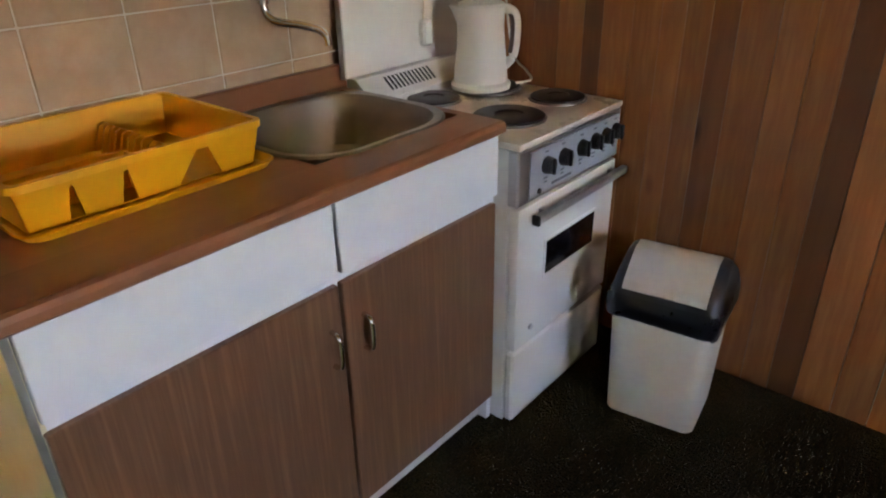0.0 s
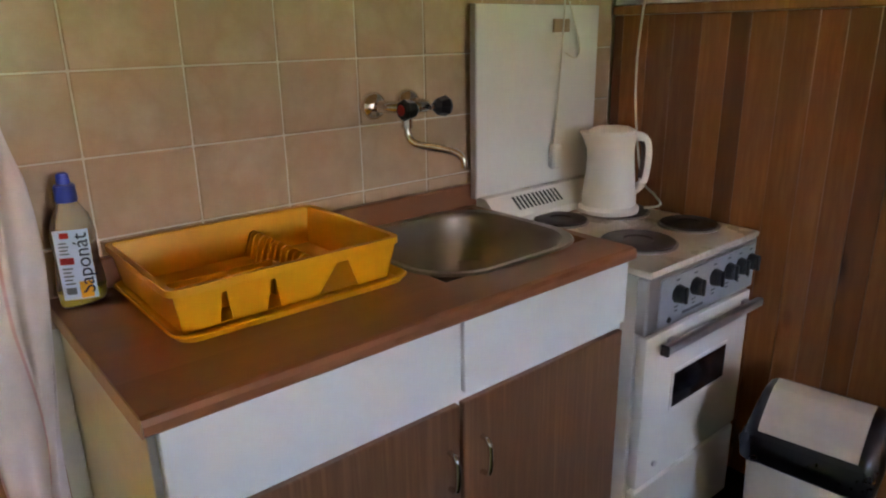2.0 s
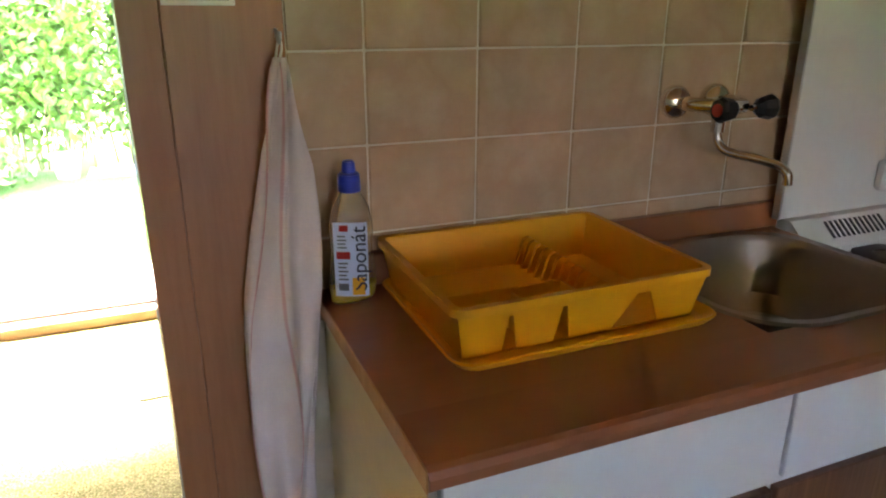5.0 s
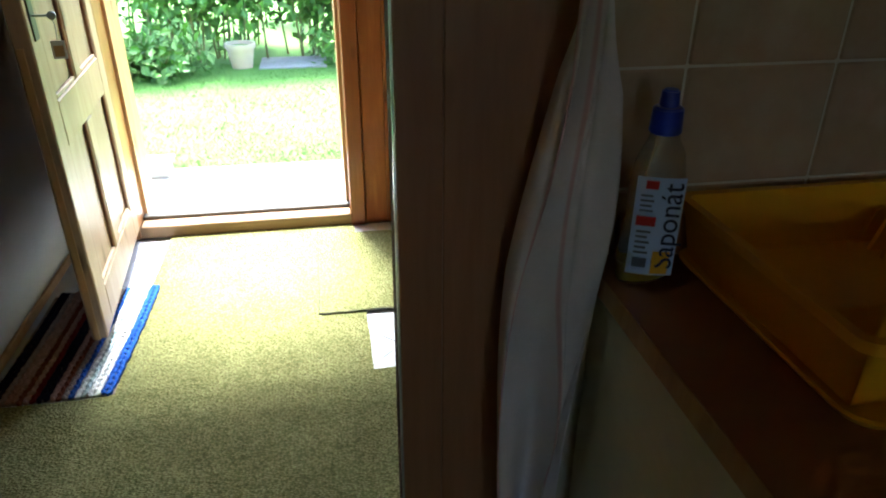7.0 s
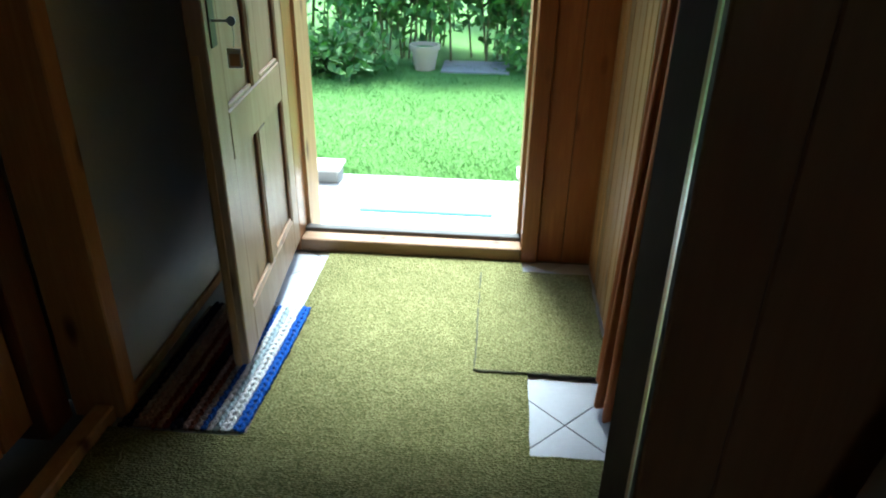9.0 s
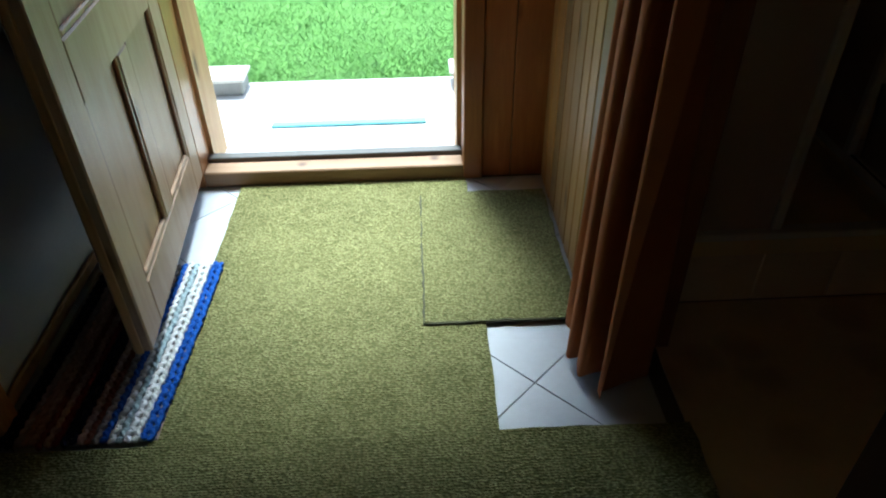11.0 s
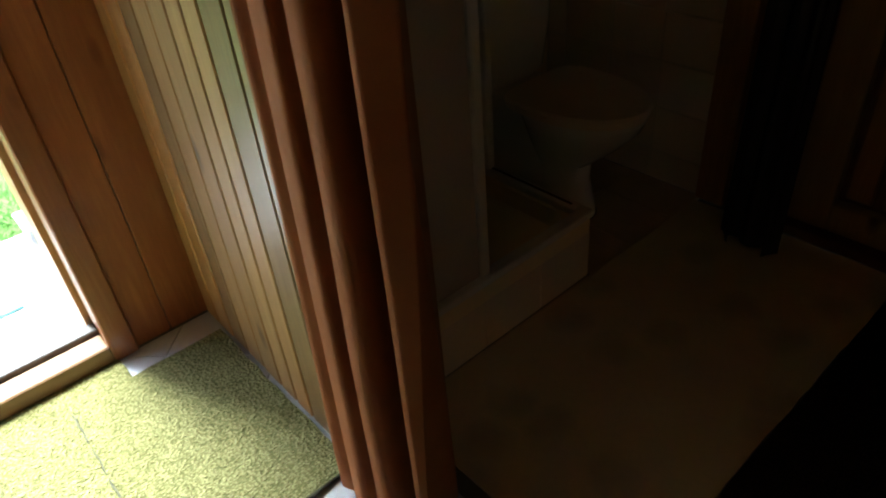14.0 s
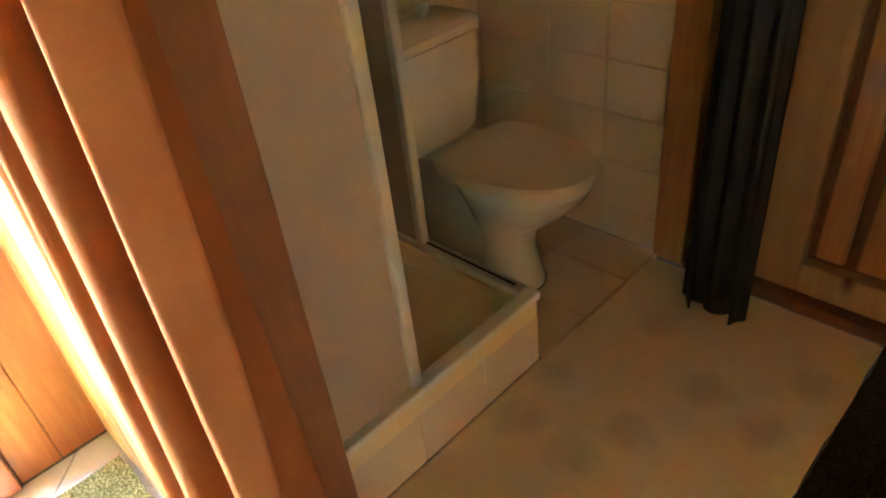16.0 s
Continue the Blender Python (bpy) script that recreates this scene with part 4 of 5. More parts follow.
def kitchen_unit():
    u = thing("sink_cabinet", (-3.06, 1.16, 0), "sink cabinet with white drawer fronts and walnut doors", "cabinet")
    part("side_panel", B(-3.325, CF - 0.012, CY0 + 0.004, CY0 + 0.02, 0.0, CT - 0.03), CREAM, u, "cream side panel")
    part("side_panel", B(-3.325, CF - 0.012, CY1 - 0.018, CY1 - 0.002, 0.0, CT - 0.03), WHITE, u)
    part("toe_board", B(CF - 0.055, CF - 0.041, CY0 + 0.02, CY1 - 0.018, 0.0, 0.08), WHITE, u, "pale recessed toe board")
    part("bottom", B(-3.325, CF - 0.03, CY0 + 0.02, CY1 - 0.018, 0.08, 0.096), WHITE, u)
    part("back", B(-3.335, -3.327, CY0 + 0.02, CY1 - 0.018, 0.0, CT - 0.03), WHITE, u)
    part("divider", B(CF - 0.03, CF - 0.013, CY0 + 0.02, CY1 - 0.018, 0.62, 0.675), WHITE, u, "white rail between drawers and doors")
    part("edge", B(CF - 0.012, CF - 0.006, CY0 + 0.002, CY0 + 0.012, 0.08, CT - 0.032), ALU, u, "grey metal edging")
    mid = 1.196
    for a, b in ((CY0 + 0.014, mid - 0.004), (mid + 0.004, CY1 - 0.008)):
        part("drawer_front", B(CF - 0.012, CF + 0.004, a, b, 0.672, CT - 0.032, bevel=0.002), WHITE, u, "plain white drawer front")
    for a, b, hy in ((CY0 + 0.014, mid - 0.004, mid - 0.032), (mid + 0.004, CY1 - 0.008, mid + 0.05)):
        dr = part("cabinet_door", B(CF - 0.016, CF + 0.0, a, b, 0.088, 0.65, bevel=0.002), LAMINATE, u, "walnut laminate door")
        pts = spline([(CF, hy, 0.484), (CF + 0.018, hy, 0.488), (CF + 0.024, hy, 0.505), (CF + 0.024, hy, 0.542), (CF + 0.018, hy, 0.559), (CF, hy, 0.563)], 5)
        part("handle", tube(bmesh.new(), pts, 0.0055, 10), CHROME, dr, "chrome bow handle", smooth=True)
    part("gap", B(CF - 0.02, CF - 0.014, mid - 0.004, mid + 0.004, 0.66, CT - 0.034), GROOVE, u)

    w = thing("worktop", (-3.06, 1.16, CT - 0.03), "brown wood-effect laminate worktop with a sink cut-out", "worktop")
    sx0, sx1, sy0, sy1 = -3.304, -2.918, 1.245, 1.662
    bm = bmesh.new()
    x0, x1, y0, y1 = -3.34, CF + 0.018, CY0 - 0.006, CY1
    for b in ((x0, sx0, y0, y1), (sx0, sx1, y0, sy0), (sx0, sx1, sy1, y1)):
        box(bm, *b, CT - 0.03, CT)
    part("slab", bm, WORKTOP, w)
    bm = bmesh.new()
    loft(bm, [[Vector((sx1 + dx, y, CT - 0.03 + dz)) for dx, dz in ((0, 0), (x1 - sx1 - 0.008, 0), (x1 - sx1, 0.006), (x1 - sx1, 0.019), (x1 - sx1 - 0.004, 0.027), (x1 - sx1 - 0.012, 0.03), (0, 0.03))] for y in (y0, y1)])
    part("front_edge", bm, WORKTOP, w)
    part("end_strip", B(x0, x1 - 0.004, y0 - 0.002, y0 - 0.0002, CT - 0.029, CT - 0.001), PINE_PALE, w, "pale end strip")
    part("upstand", B(-3.341, -3.322, CY0 + 0.03, CY1 + 0.02, CT + 0.0005, CT + 0.06, bevel=0.003), WORKTOP, w, "brown upstand along the wall")
    s = thing("sink", (-3.11, 1.435, CT), "stainless steel sink bowl set into the worktop", "sink")
    bm = bmesh.new()
    r = [rrect(sx0 - 0.018, sx1 + 0.018, sy0 - 0.018, sy1 + 0.018, 0.13, CT + 0.001, 10), rrect(sx0 - 0.014, sx1 + 0.014, sy0 - 0.014, sy1 + 0.014, 0.13, CT + 0.005, 10),
         rrect(sx0 + 0.002, sx1 - 0.002, sy0 + 0.002, sy1 - 0.002, 0.125, CT + 0.003, 10), rrect(sx0 + 0.01, sx1 - 0.01, sy0 + 0.01, sy1 - 0.01, 0.12, CT - 0.01, 10), rrect(sx0 + 0.022, sx1 - 0.022, sy0 + 0.022, sy1 - 0.022, 0.115, CT - 0.12, 10),
         rrect(sx0 + 0.05, sx1 - 0.05, sy0 + 0.05, sy1 - 0.05, 0.1, CT - 0.152, 10), rrect(sx0 + 0.15, sx1 - 0.15, sy0 + 0.15, sy1 - 0.15, 0.05, CT - 0.156, 10)]
    loft(bm, r, caps=False)
    vs = bm.verts[:]
    bm.verts.ensure_lookup_table()
    bm.faces.new([bm.verts[k] for k in range(len(vs) - len(r[0]), len(vs))])
    part("bowl", bm, STEEL, s, smooth=True)
    bm = cyl(bmesh.new(), (-3.12, 1.456, CT - 0.153), 0.035, 0.006, 24, bevel=0.002)
    cyl(bm, (-3.12, 1.456, CT - 0.149), 0.008, 0.006, 12)
    part("drain", bm, CHROME, s, "chrome drain", smooth=True)


kitchen_unit()


def stove():
    y0, y1, xb, xf, top = 1.69, 2.172, -3.32, -2.768, 0.798
    s = thing("electric_stove", (-3.05, 1.96, 0), "white enamel electric stove with four hotplates and raised lid", "stove")
    part("body", B(xb, xf - 0.03, y0 + 0.004, y1 - 0.004, 0.0, top - 0.02), ENAMEL, s)
    part("hob_top", B(xb, xf + 0.004, y0, y1, top - 0.018, top, bevel=0.007, seg=2), HOBTOP, s, "cream worn enamel hob top", smooth=True)
    for cx, cy, r in ((-2.91, 1.852, 0.088), (-2.912, 2.08, 0.073), (-3.17, 1.868, 0.071), (-3.13, 2.062, 0.088)):
        hp = part("hotplate_rim", cyl(bmesh.new(), (cx, cy, top + 0.002), r + 0.006, 0.004, 40), STEEL, s, "steel hotplate rim", smooth=True)
        bm = bmesh.new()
        loft(bm, [[Vector((cx + q * math.cos(a), cy + q * math.sin(a), z)) for a in (k * math.pi / 18 for k in range(36))] for q, z in ((r, top + 0.003), (r, top + 0.009), (r - 0.004, top + 0.011), (r * 0.42, top + 0.011), (r * 0.38, top + 0.008), (0.003, top + 0.008))])
        part("hotplate", bm, IRON, hp, "black cast-iron hotplate", smooth=True)
    # sloping vent ledge at the back, with slots
    bm = bmesh.new()
    loft(bm, [[Vector((x, y, z)) for x, z in ((xb, top), (-3.225, top), (-3.227, top + 0.02), (-3.285, top + 0.07), (xb, top + 0.072))] for y in (y0 + 0.005, y1 - 0.005)])
    part("vent_ledge", bm, ENAMEL, s, "sloping white vent ledge")
    for k in range(12):
        y = 1.785 + k * 0.0155
        bm = bmesh.new()
        loft(bm, [[Vector((x, yy, z)) for x, z in ((-3.2415, top + 0.0345), (-3.2745, top + 0.063), (-3.2755, top + 0.062), (-3.2425, top + 0.0335))] for yy in (y, y + 0.007)])
        part("vent_slot", bm, BLACK, s)
    part("control_panel", B(xf - 0.03, xf, y0, y1, 0.644, top - 0.0185, bevel=0.004), ALU, s, "brushed grey control panel")
    part("control_face", B(xf, xf + 0.003, y0 + 0.045, y1 - 0.012, 0.655, top - 0.03, bevel=0.001), PANELGREY, s, "blue-grey control face")
    for k, cy in enumerate((1.802, 1.876, 1.962, 2.028, 2.084, 2.137)):
        bm = cyl(bmesh.new(), (xf + 0.013, cy, 0.722), 0.0225, 0.02, 24, r2=0.019, axis="x", bevel=0.002)
        box(bm, xf + 0.022, xf + 0.03, cy - 0.004, cy + 0.004, 0.702, 0.742, bevel=0.002)
        part("knob", bm, BLACK, s, "black plastic knob", smooth=True)
        for z, w in ((0.688, 0.009), (0.678, 0.006), (0.753, 0.007)):
            part("knob_mark", B(xf + 0.003, xf + 0.0036, cy - w, cy + w, z, z + 0.004), GREYINK, s)
    part("brand_bar", B(xf + 0.003, xf + 0.0036, 1.83, 1.92, 0.664, 0.671), GREYINK, s)
    part("pilot_lamp", cyl(bmesh.new(), (xf + 0.004, 1.775, 0.664), 0.007, 0.004, 12, axis="x"), BLACK, s)
    od = part("oven_door", B(xf - 0.025, xf + 0.002, y0 + 0.006, y1 - 0.004, 0.242, 0.638, bevel=0.008, seg=2), ENAMEL, s, "white enamel oven door", smooth=True)
    part("window_frame", B(xf + 0.0005, xf + 0.0035, 1.812, 2.072, 0.411, 0.523, bevel=0.002), ENAMEL, od)
    part("oven_window", B(xf + 0.002, xf + 0.0045, 1.822, 2.062, 0.421, 0.513, bevel=0.001), OVENGLASS, od, "dark oven glass")
    bm = B(xf + 0.018, xf + 0.036, 1.735, y1 + 0.003, 0.598, 0.62, bevel=0.006, seg=2)
    for cy in (1.79, 2.13):
        box(bm, xf, xf + 0.02, cy - 0.01, cy + 0.01, 0.601, 0.617)
    part("handle", bm, ALU, od, "grey metal bar handle", smooth=True)
    part("handle_cap", B(xf + 0.016, xf + 0.038, 1.727, 1.737, 0.596, 0.622, bevel=0.003), BLACK, od, "black handle end")
    part("catch", cyl(bmesh.new(), (xf + 0.004, 1.765, 0.29), 0.008, 0.006, 14, axis="x"), ALU, od)
    part("drawer", B(xf - 0.025, xf + 0.0, y0 + 0.004, y1 - 0.004, 0.015, 0.234, bevel=0.006), ENAMEL, s, "white plate-warming drawer")
    lid = part("raised_lid", B(-3.315, -3.297, y0 - 0.014, y1 - 0.014, top + 0.073, 1.362, bevel=0.006, seg=2), ENAMEL, s, "white enamel lid standing upright", smooth=True)
    part("lid_edge", B(-3.316, -3.296, y0 - 0.02, y0 - 0.0145, top + 0.073, 1.362, bevel=0.001), ALU, lid, "grey lid edge")


stove()


def kettle():
    cx, cy, z = -3.132, 2.027, 0.809
    k = thing("electric_kettle", (cx, cy, z), "white plastic electric kettle on a hotplate", "kettle")

    def ring(r, zz, sp=0.0, n=28):
        out = []
        r, zz, sp = r * 0.94, zz * 0.98, sp * 0.8
        for q in range(n):
            a = 2 * math.pi * q / n
            d = max(0.0, math.cos(a - radians(200))) ** 14 * sp
            out.append(Vector((cx + (r + d) * math.cos(a), cy + (r + d) * math.sin(a), z + zz)))
        return out
    part("base", loft(bmesh.new(), [ring(0.088, 0), ring(0.09, 0.012), ring(0.082, 0.02)]), KETTLE, k, smooth=True)
    part("body", loft(bmesh.new(), [ring(0.079, 0.02), ring(0.078, 0.05), ring(0.07, 0.12), ring(0.066, 0.17, 0.006), ring(0.068, 0.205, 0.022), ring(0.069, 0.222, 0.035)]), KETTLE, k, smooth=True)
    part("lid", loft(bmesh.new(), [ring(0.067, 0.2225), ring(0.066, 0.23), ring(0.05, 0.238), ring(0.02, 0.24)]), KETTLE, k, "slightly raised lid", smooth=True)
    d = Vector((math.cos(radians(38)), math.sin(radians(38)), 0))
    c = Vector((cx, cy, z))
    pts = spline([c + d * 0.045 + Vector((0, 0, 0.204)), c + d * 0.07 + Vector((0, 0, 0.209)), c + d * 0.092 + Vector((0, 0, 0.192)), c + d * 0.096 + Vector((0, 0, 0.145)), c + d * 0.088 + Vector((0, 0, 0.085)), c + d * 0.062 + Vector((0, 0, 0.055))], 6)
    part("handle", tube(bmesh.new(), pts, 0.0125, 10), KETTLE, k, "white loop handle", smooth=True)
    part("handle_grip", tube(bmesh.new(), [p - d * 0.006 for p in pts[10:24]], 0.011, 8), mat("dark_grip", [(0.09, 0.05, 0.045)], rough=0.5), k, "dark inner grip", smooth=True)
    e = Vector((math.sin(radians(38)), -math.cos(radians(38)), 0))
    part("gauge", tube(bmesh.new(), [c + e * 0.058 + d * 0.024 + Vector((0, 0, 0.05)), c + e * 0.05 + d * 0.024 + Vector((0, 0, 0.17))], 0.006, 8), LIDGREY, k, "grey water gauge", smooth=True)
    part("mark", B(cx + 0.036, cx + 0.044, cy - 0.053, cy - 0.049, z + 0.045, z + 0.05), RED, k, "small red mark")


kettle()
pts = spline([(-3.07, 2.11, 0.812), (-3.045, 2.15, 0.818), (-3.09, 2.19, 0.832), (-3.17, 2.235, 0.87), (-3.225, 2.265, 1.05), (-3.235, 2.268, 1.22), (-3.215, 2.258, 1.385)], 8)
solid("kettle_cable", tube(bmesh.new(), pts, 0.0035, 7), CABLE, "white kettle cable running up the boarded wall", "cable", smooth=True)


def dish_rack():
    t = thing("drip_tray", (-3.15, 0.98, CT), "yellow plastic drip tray under a dish rack", "tray")
    bm = bmesh.new()
    a = (-3.308, -2.976, 0.77, 1.196)
    loft(bm, [rrect(*a, 0.03, CT + 0.001), rrect(a[0] - 0.01, a[1] + 0.01, a[2] - 0.012, a[3] + 0.012, 0.035, CT + 0.014), rrect(a[0] - 0.007, a[1] + 0.007, a[2] - 0.009, a[3] + 0.009, 0.034, CT + 0.016), rrect(a[0] + 0.004, a[1] - 0.004, a[2] + 0.004, a[3] - 0.004, 0.03, CT + 0.005)])
    part("tray", bm, YELLOW, t, smooth=True)
    r = thing("dish_rack", (-3.15, 0.98, CT + 0.006), "yellow plastic dish rack with slots, standing in its tray", "dish rack")
    x0, x1, y0, y1, zb, zt = -3.308, -3.005, 0.781, 1.173, CT + 0.0065, CT + 0.082
    tp = 0.013                                   # the sides lean outwards
    H = zt - zb

    def side(outline, fn, th, name):
        bm = bmesh.new()
        loft(bm, [[fn(u, v, d) for u, v in outline] for d in (0, th)])
        return part(name, bm, YELLOW, r)
    front = [(0, 0.0), (0.155, 0.0), (0.182, 0.76), (0.2, 0.76), (0.215, 0.0), (0.365, 0.0), (0.39, 0.76), (0.408, 0.76), (0.435, 0.0), (0.616, 0.0), (0.7, 0.76), (0.755, 0.76), (0.835, 0.0), (1, 0), (1, 1), (0, 1)]
    plain = [(0, 0), (1, 0), (1, 1), (0, 1)]
    side(front, lambda u, v, d: Vector((x1 + tp * v - d, y0 - tp * v + (y1 - y0 + 2 * tp * v) * u, zb + H * v)), 0.003, "long_side")
    side(plain, lambda u, v, d: Vector((x0 - tp * v + d, y0 - tp * v + (y1 - y0 + 2 * tp * v) * u, zb + H * v)), 0.003, "long_side")
    side(plain, lambda u, v, d: Vector((x0 - tp * v + (x1 - x0 + 2 * tp * v) * u, y0 - tp * v + d, zb + H * v)), 0.003, "short_side")
    side(plain, lambda u, v, d: Vector((x0 - tp * v + (x1 - x0 + 2 * tp * v) * u, y1 + tp * v - d, zb + H * v)), 0.003, "short_side")
    bm = bmesh.new()
    o = rrect(x0 - tp - 0.008, x1 + tp + 0.008, y0 - tp - 0.008, y1 + tp + 0.008, 0.02, zt)
    n = rrect(x0 - tp + 0.003, x1 + tp - 0.003, y0 - tp + 0.003, y1 + tp - 0.003, 0.012, zt)
    up, low = Vector((0, 0, 0.006)), Vector((0, 0, -0.006))
    loft(bm, [[p + low for p in o], [p + up for p in o], [p + up for p in n], n, o], caps=False)
    bmesh.ops.remove_doubles(bm, verts=bm.verts, dist=1e-5)
    part("rim", bm, YELLOW, r, smooth=True)
    part("bottom", B(x0, x1, y0, y1, zb, zb + 0.003), YELLOW, r)
    # cutlery trough, slotted plate ridge
    part("divider", B(x1 - 0.062, x1 - 0.058, y0 + 0.003, 0.972, zb + 0.003, zb + 0.068, bevel=0.001), YELLOW, r)
    part("divider", B(x1 - 0.058, x1 - 0.003, 0.884, 0.888, zb + 0.003, zb + 0.06), YELLOW, r)
    part("divider", B(x1 - 0.058, x1 - 0.003, 0.968, 0.972, zb + 0.003, zb + 0.066), YELLOW, r)
    for k in range(11):
        xx = x0 + 0.004 + k * 0.0235
        part("slat", loft(bmesh.new(), [[Vector((xx + d, 1.02, zb + 0.003)), Vector((xx + d, 1.075, zb + 0.003)), Vector((xx + d, 1.056, zb + 0.05)), Vector((xx + d, 1.046, zb + 0.055)), Vector((xx + d, 1.036, zb + 0.05))] for d in (0, 0.006)]), YELLOW, r)


dish_rack()


def bottle():
    cx, cy, z = -3.28, 0.706, CT
    b = thing("detergent_bottle", (cx, cy, z), "clear dish detergent bottle with blue cap", "bottle")

    def ring(w, d, zz, n=24):
        w, d = w * 1.14, d * 1.08
        return [Vector((cx + d * math.cos(a) * 0.6 - w * math.sin(a) * 0.35, cy + w * math.sin(a) + d * math.cos(a) * 0.35, z + zz)) for a in (2 * math.pi * q / n for q in range(n))]
    part("body", loft(bmesh.new(), [ring(0.031, 0.026, 0.001), ring(0.034, 0.03, 0.008), ring(0.036, 0.031, 0.04), ring(0.03, 0.027, 0.085), ring(0.0325, 0.028, 0.125), ring(0.027, 0.024, 0.158), ring(0.015, 0.018, 0.18), ring(0.013, 0.017, 0.188)]), BOTTLE, b, smooth=True)
    part("liquid", loft(bmesh.new(), [ring(0.03, 0.026, 0.004), ring(0.033, 0.029, 0.02), ring(0.033, 0.029, 0.028)]), mat("detergent", [(0.55, 0.42, 0.03)], rough=0.2), b, "yellow detergent rest", smooth=True)
    bm = cyl(bmesh.new(), (cx, cy, z + 0.2), 0.0185, 0.03, 20, r2=0.017, bevel=0.002)
    cyl(bm, (cx, cy, z + 0.2245), 0.0115, 0.02, 16, r2=0.0095, bevel=0.002)
    part("cap", bm, BLUECAP, b, "blue push-pull cap", smooth=True)
    n = Vector((0.94, -0.34, 0)).normalized()
    sd = Vector((0.34, 0.94, 0)).normalized()
    c = Vector((cx, cy, z)) + n * 0.0285

    def plate(name, u0, u1, z0, z1, m, off, label=""):
        bm = bmesh.new()
        rings = []
        for d in (off, off + 0.0006):
            rings.append([c + sd * u + n * (d - 4.5 * u * u) + Vector((0, 0, q)) for u, q in [(u0 + (u1 - u0) * k / 8, z0) for k in range(9)] + [(u1 + (u0 - u1) * k / 8, z1) for k in range(9)]])
        loft(bm, rings)
        return part(name, bm, m, b, label)
    plate("label", -0.026, 0.028, 0.018, 0.142, LABELW, 0.0036, "pale blue and white label")
    plate("label_band", -0.022, 0.0, 0.082, 0.094, RED, 0.0044, "dull red bar on the label")
    plate("label_band", -0.02, -0.004, 0.028, 0.04, GREYINK, 0.0044)
    plate("label_band", 0.002, 0.022, 0.02, 0.05, YELLOW, 0.0043, "yellow corner of the label")
    plate("label_band", -0.016, -0.002, 0.128, 0.138, RED, 0.0044)
    for k in range(5):
        plate("printed_line", -0.02, -0.004 - 0.003 * (k % 2), 0.046 + 0.0068 * k, 0.0486 + 0.0068 * k, GREYINK, 0.0044)
    for k in range(4):
        plate("printed_line", -0.02, -0.005 - 0.002 * (k % 2), 0.1 + 0.0062 * k, 0.1022 + 0.0062 * k, GREYINK, 0.0044)
    cu = bpy.data.curves.new("lettering", "FONT")
    cu.body, cu.size, cu.extrude, cu.align_x = "Saponát", 0.034, 0.0003, "CENTER"
    cu.materials.append(INK)
    tx = new("lettering", cu)
    up = Vector((0, 0, 1))
    rot = Matrix((up, -sd, n)).transposed().to_4x4()
    tx.matrix_basis = Matrix.Translation(c + sd * 0.025 + n * 0.0044 + Vector((0, 0, 0.082)) - ORG[b]) @ rot
    tx.parent = b


bottle()


def wall_tap():
    t = thing("wall_tap", (-3.29, 1.376, 1.11), "chrome wall tap with black red and blue handles", "tap")
    z = 1.136
    for cy in (1.379, 1.478):
        bm = bmesh.new()
        bmesh.ops.create_uvsphere(bm, u_segments=24, v_segments=14, radius=0.033, matrix=Matrix.Translation((-3.33, cy, z)) @ Matrix.Diagonal((0.75, 1, 1, 1)))
        part("rosette", bm, CHROME, t, "domed chrome rosette", smooth=True)
    bm = tube(bmesh.new(), [(-3.3, 1.379, z), (-3.255, 1.394, z), (-3.235, 1.416, z), (-3.235, 1.456, z), (-3.26, 1.478, z), (-3.3, 1.478, z)], 0.014, 12)
    cyl(bm, (-3.235, 1.404, z - 0.02), 0.013, 0.05, 16)
    part("body", bm, CHROME, t, smooth=True)
    for cy, sgn, m in ((1.388, -1, RED), (1.478, 1, BLUECAP)):
        hx = -3.2 if sgn < 0 else -3.205
        bm = bmesh.new()
        loft(bm, [[Vector((hx + r * math.cos(a) * 0.9, cy + sgn * d, z + r * math.sin(a))) for a in (2 * math.pi * q / 8 for q in range(8))] for r, d in ((0.009, -0.02), (0.019, -0.008), (0.024, 0.016), (0.02, 0.024))])
        part("handle", bm, BLACK, t, "black plastic handle")
        part("handle_dot", cyl(bmesh.new(), (hx, cy + sgn * 0.0245, z), 0.012, 0.003, 12, axis="y"), m, t, "coloured temperature dot")
        part("spindle", tube(bmesh.new(), [(hx, cy - sgn * 0.03, z), (hx, cy - sgn * 0.01, z)], 0.006), CHROME, t, smooth=True)
    pts = spline([(-3.235, 1.404, z - 0.03), (-3.232, 1.405, z - 0.062), (-3.215, 1.416, z - 0.08), (-3.175, 1.446, z - 0.088), (-3.145, 1.471, z - 0.098), (-3.132, 1.481, z - 0.112), (-3.13, 1.483, z - 0.131)], 6)
    part("spout", tube(bmesh.new(), pts, 0.0085, 12), CHROME, t, "chrome swan spout", smooth=True)


wall_tap()


